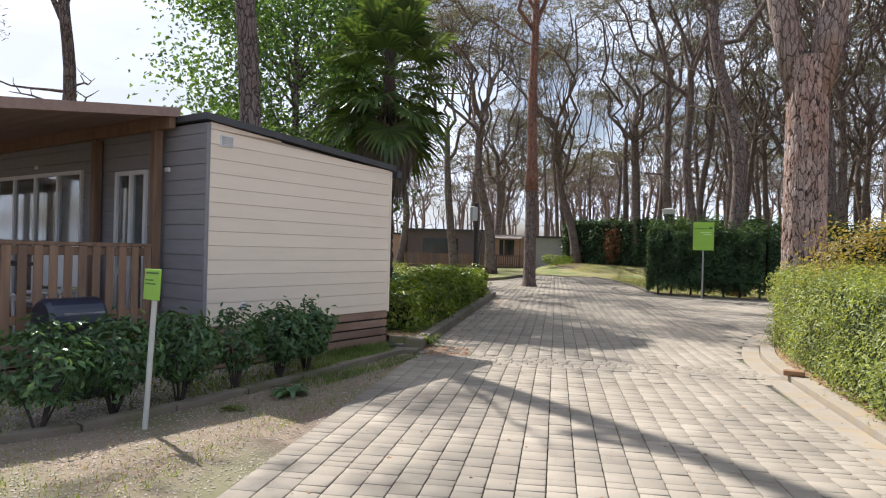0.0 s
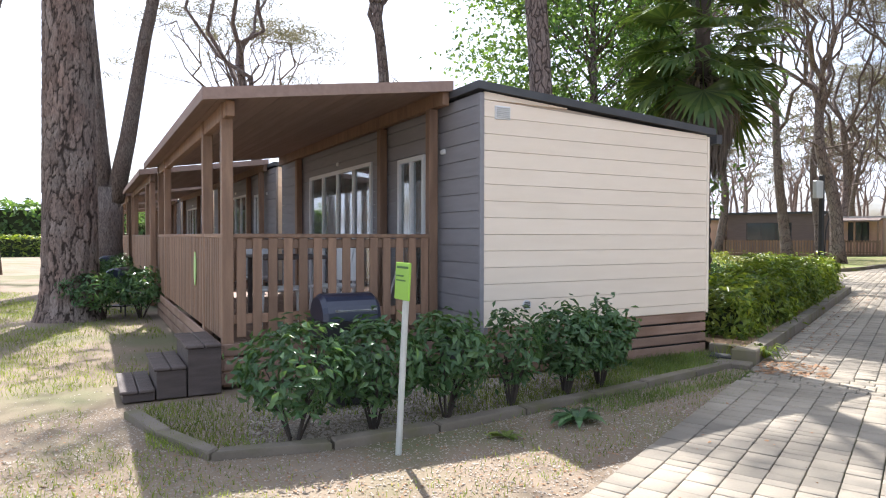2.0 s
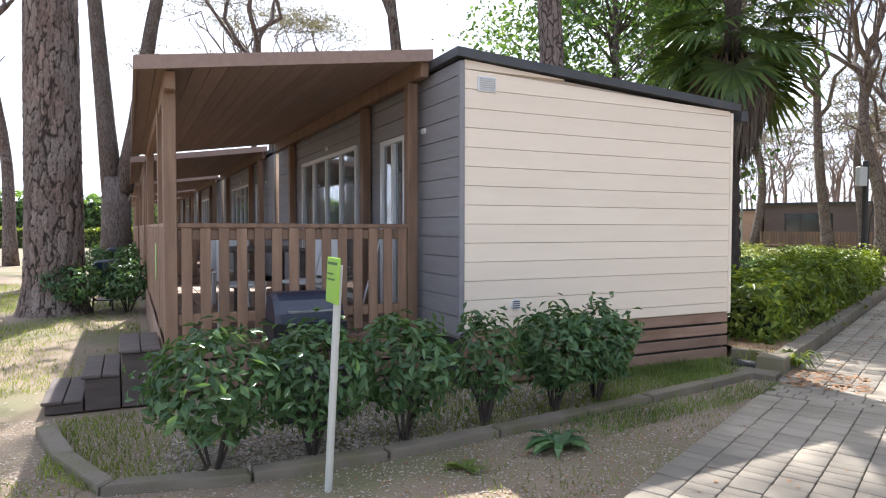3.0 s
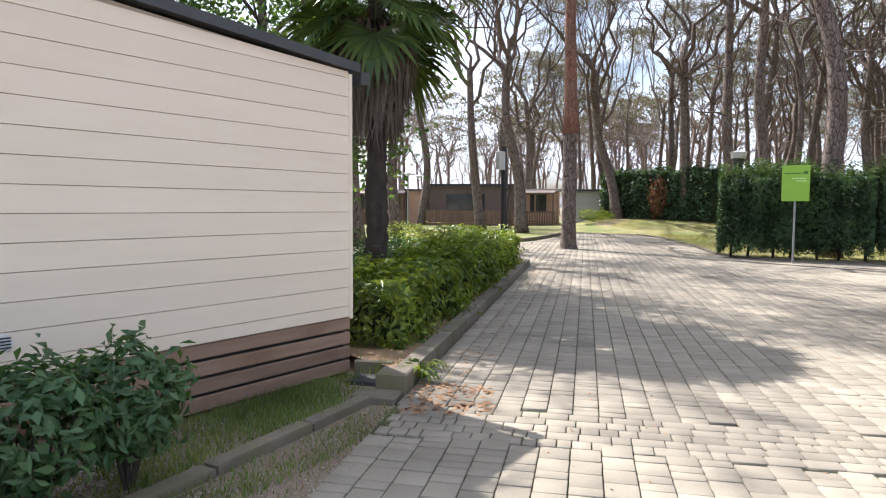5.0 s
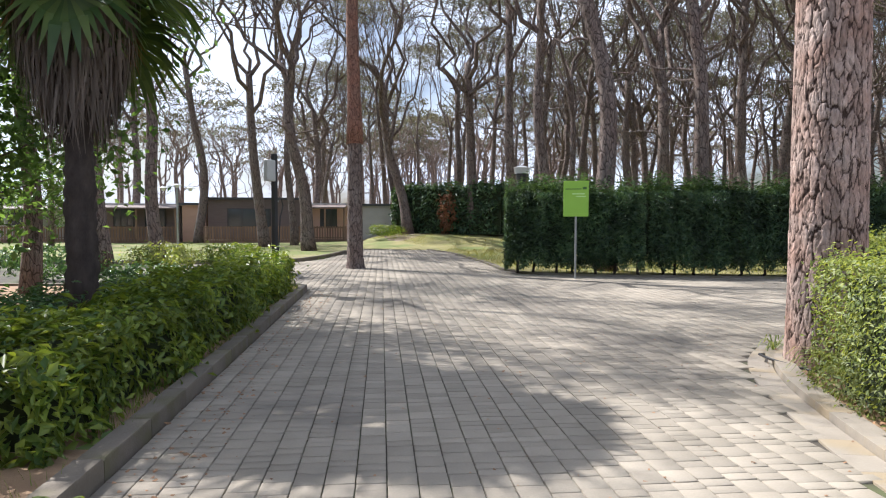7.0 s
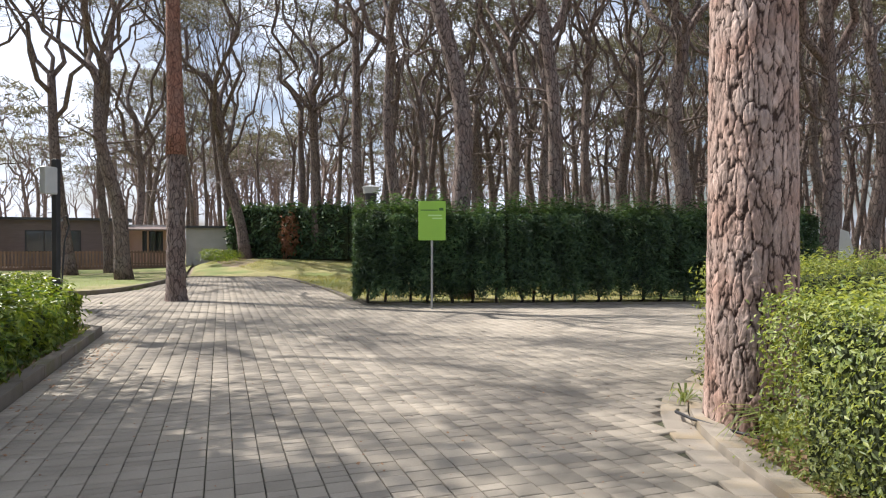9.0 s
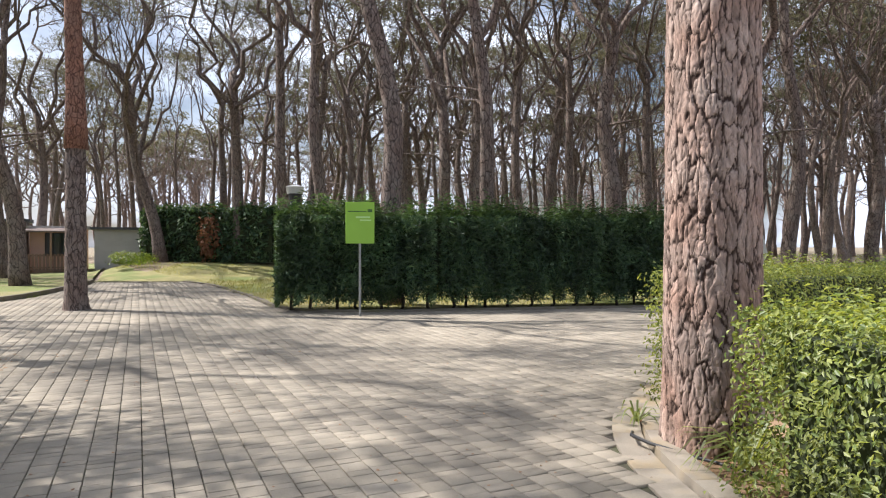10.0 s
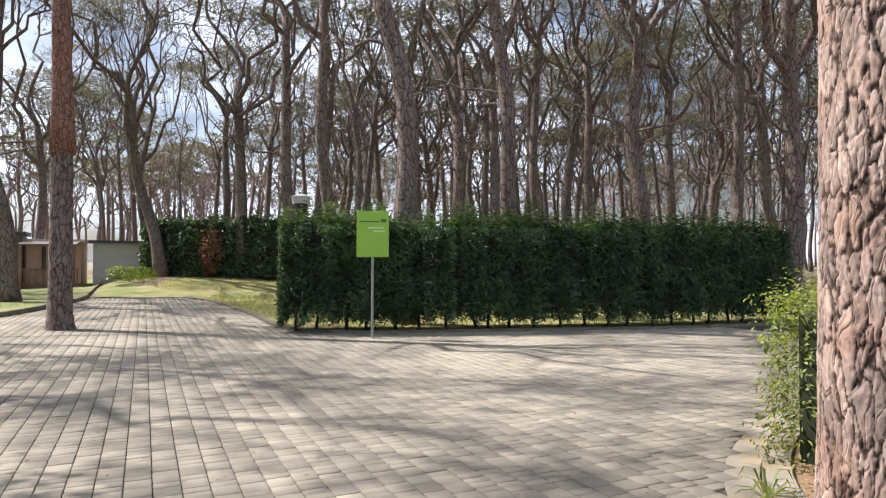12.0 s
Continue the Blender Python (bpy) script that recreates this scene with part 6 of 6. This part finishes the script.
for x in (-0.34, 0.34):
    for y in (-0.52, 0.52):
        obj("leg", bevel_box(x - 0.025, y - 0.025, 0, x + 0.025, y + 0.025, 0.70), M_STEP, tb)
rack = root("folding_rack", HOME @ pose(-3.9, 1.15, 0.42), "folded drying rack leaning by the railing", "drying rack")
for x in (-0.28, 0.28):
    obj("bar", Buf().tube([(x - 0.12, 0, 0.0), (x + 0.14, 0.02, 0.88)], [0.01, 0.01], 6), M_FRAME, rack)


def rosette(name, x, y, z, count, length, width, mat, label, up=0.7):
    """A clump of strap leaves that arch out from one root."""
    g = root(name, pose(x, y, z), label, "plant")
    b = Buf()
    for k in range(count):
        a = RNG.uniform(0, 6.283)
        d, ln = Vector((math.cos(a), math.sin(a), 0)), length * RNG.uniform(0.6, 1.1)
        s_ = Vector((-d.y, d.x, 0)) * width * 0.5
        rise_ = up * RNG.uniform(0.5, 1.3)
        p = [d * ln * q + Vector((0, 0, ln * (rise_ * q * 1.6 - rise_ * 1.5 * q * q))) for q in (0.04, 0.4, 0.75, 1.0)]
        n0 = len(b.v)
        b.v += [tuple(p[0] - s_ * 0.5), tuple(p[0] + s_ * 0.5), tuple(p[1] + s_), tuple(p[1] - s_), tuple(p[2] + s_ * 0.8), tuple(p[2] - s_ * 0.8), tuple(p[3])]
        b.f += [(n0, n0 + 1, n0 + 2, n0 + 3), (n0 + 3, n0 + 2, n0 + 4, n0 + 5), (n0 + 5, n0 + 4, n0 + 6)]
    obj("leaves", b, mat, g)


w = HOME @ Vector((-3.3, -1.55, 0))
rosette("dock_weed", w.x, w.y, 0.0, 26, 0.26, 0.06, M_SHRUB, "broad-leaved weed before the low kerb", 0.6)
w = HOME @ Vector((-4.0, -1.62, 0))
rosette("dock_weed", w.x, w.y, 0.0, 12, 0.15, 0.04, M_GRASS, "small weed on the bare earth", 0.5)
w = on_road(0.09, 0.42)
rosette("kerb_weed", w.x, w.y, 0.02, 34, 0.26, 0.03, M_GRASS, "yellow-green weed at the kerb's corner", 1.4)
rosette("strap_plant", 7.30, 6.60, 0.05, 46, 0.55, 0.024, M_PRIVET, "strap-leaved plant at the old pine's foot", 1.1)
rosette("strap_plant", 7.75, 7.75, 0.05, 20, 0.3, 0.02, M_PRIVET, "small strap-leaved plant behind the old pine", 1.1)
pipe = root("drip_hose", Matrix.Identity(4), "black drip hose looped on the island", "hose")
obj("tube", Buf().tube([(7.44, 7.6, 0.06), (7.24, 7.48, 0.10), (7.2, 7.3, 0.085), (7.21, 7.0, 0.066), (7.2, 6.7, 0.064), (7.16, 6.3, 0.064), (7.1, 5.7, 0.064)], [0.014] * 7, 8), M_BLACK, pipe, smooth=True)
w = on_road(4.62, -0.9)
loose = root("loose_brick", pose(w.x, w.y, 0.09, 0, 0, -30), "loose brown brick on the kerb", "brick")
obj("brick", bevel_box(-0.11, -0.06, 0, 0.11, 0.06, 0.06, 0.008), M_LITTER, loose)

# ---- paving, stone by stone ----
PW = 0.18


def paver_mesh(ln):
    b, t, g = 0.004, 0.022, 0.004
    x, y = PW / 2 - g, ln / 2 - g
    v = [(sx * x, sy * y, -0.004) for sx, sy in ((-1, -1), (1, -1), (1, 1), (-1, 1))]
    v += [(sx * x, sy * y, t - b * 0.8) for sx, sy in ((-1, -1), (1, -1), (1, 1), (-1, 1))]
    v += [(sx * (x - b), sy * (y - b), t) for sx, sy in ((-1, -1), (1, -1), (1, 1), (-1, 1))]
    f = [(r * 4 + i, r * 4 + (i + 1) % 4, r * 4 + 4 + (i + 1) % 4, r * 4 + 4 + i) for r in range(2) for i in range(4)] + [(8, 9, 10, 11)]
    return np.array(v), np.array(f)


stones = []
rng = random.Random(21)
for col in range(-78, 145):
    s = 0.075 + PW * (col + 0.5)
    v = -11.0 + rng.uniform(0, 0.2)
    while v < 36:
        ln = 0.18 if rng.random() < 0.5 else 0.10
        stones.append((s, v + ln / 2, ln))
        v += ln
st = np.array(stones)
ok = inside(st[:, 0], st[:, 1], ROAD_RING) & ~((st[:, 1] > -0.86) & (st[:, 1] < -0.22) & (st[:, 0] < 4.6))
ok &= (st[:, 0] < 15) & (st[:, 0] > -6)
st = st[ok]
near = (st[:, 0] > 1.6) & (st[:, 0] < 4.2) & (st[:, 1] > 1.7) & (st[:, 1] < 4.9)
paving = root("paving", ROAD, "weathered grey-beige concrete pavers laid in long columns", "paving", kind="structure")
meshes = {}
for ln in (0.18, 0.10):
    v, f = paver_mesh(ln)
    me = bpy.data.meshes.new("paver")
    me.from_pydata([tuple(p) for p in v], [], [tuple(int(i) for i in q) for q in f])
    me.materials.append(M_PAVER1)
    meshes[ln] = me
for s, v, ln in st[near][:300]:
    o = new("paver", meshes[round(float(ln), 2)])
    o.parent = paving
    o.location = (s, v, rng.uniform(-0.002, 0.002))
    o.rotation_euler = (rng.uniform(-0.004, 0.004), rng.uniform(-0.004, 0.004), rng.uniform(-0.014, 0.014))
rest = np.concatenate([st[near][300:], st[~near]])
# the band of small setts across the lane
setts = []
for row in range(5):
    s = 0.1 + 0.05 * (row % 2)
    while s < 4.45:
        w = rng.choice((0.09, 0.12, 0.2))
        setts.append((s + w / 2, -0.86 + 0.128 * (row + 0.5), w))
        s += w
vs, fs, n = [], [], 0
for ln in (0.18, 0.10):
    pick = rest[np.abs(rest[:, 2] - ln) < 0.01]
    v, f = paver_mesh(ln)
    k = len(pick)
    a = RNG.normal(0, 0.012, k)
    ca, sa = np.cos(a)[:, None], np.sin(a)[:, None]
    x = ca * v[None, :, 0] - sa * v[None, :, 1] + pick[:, 0:1]
    y = sa * v[None, :, 0] + ca * v[None, :, 1] + pick[:, 1:2]
    z = np.broadcast_to(v[None, :, 2], x.shape) + RNG.normal(0, 0.0014, k)[:, None] + RNG.normal(0, 0.003, k)[:, None] * v[None, :, 0] + RNG.normal(0, 0.003, k)[:, None] * v[None, :, 1]
    lift = np.array([rise(*on_road(p[0], p[1]).xy) for p in pick])
    z = z + lift[:, None]
    vs.append(np.stack([x, y, z], 2).reshape(-1, 3))
    fs.append((f[None] + (np.arange(k) * len(v))[:, None, None]).reshape(-1, 4) + n)
    n += k * len(v)
for s, v0, w in setts:
    v, f = paver_mesh(w)
    v = np.stack([v[:, 1], v[:, 0] * 0.126 / PW, v[:, 2]], 1) + [s, v0, rng.uniform(-0.002, 0.002)]
    vs.append(v), fs.append(f[:, ::-1] + n)
    n += len(v)
tagged(soup("paver_field", (np.concatenate(vs), np.concatenate(fs)), M_PAVER, paving), kind="stuff")
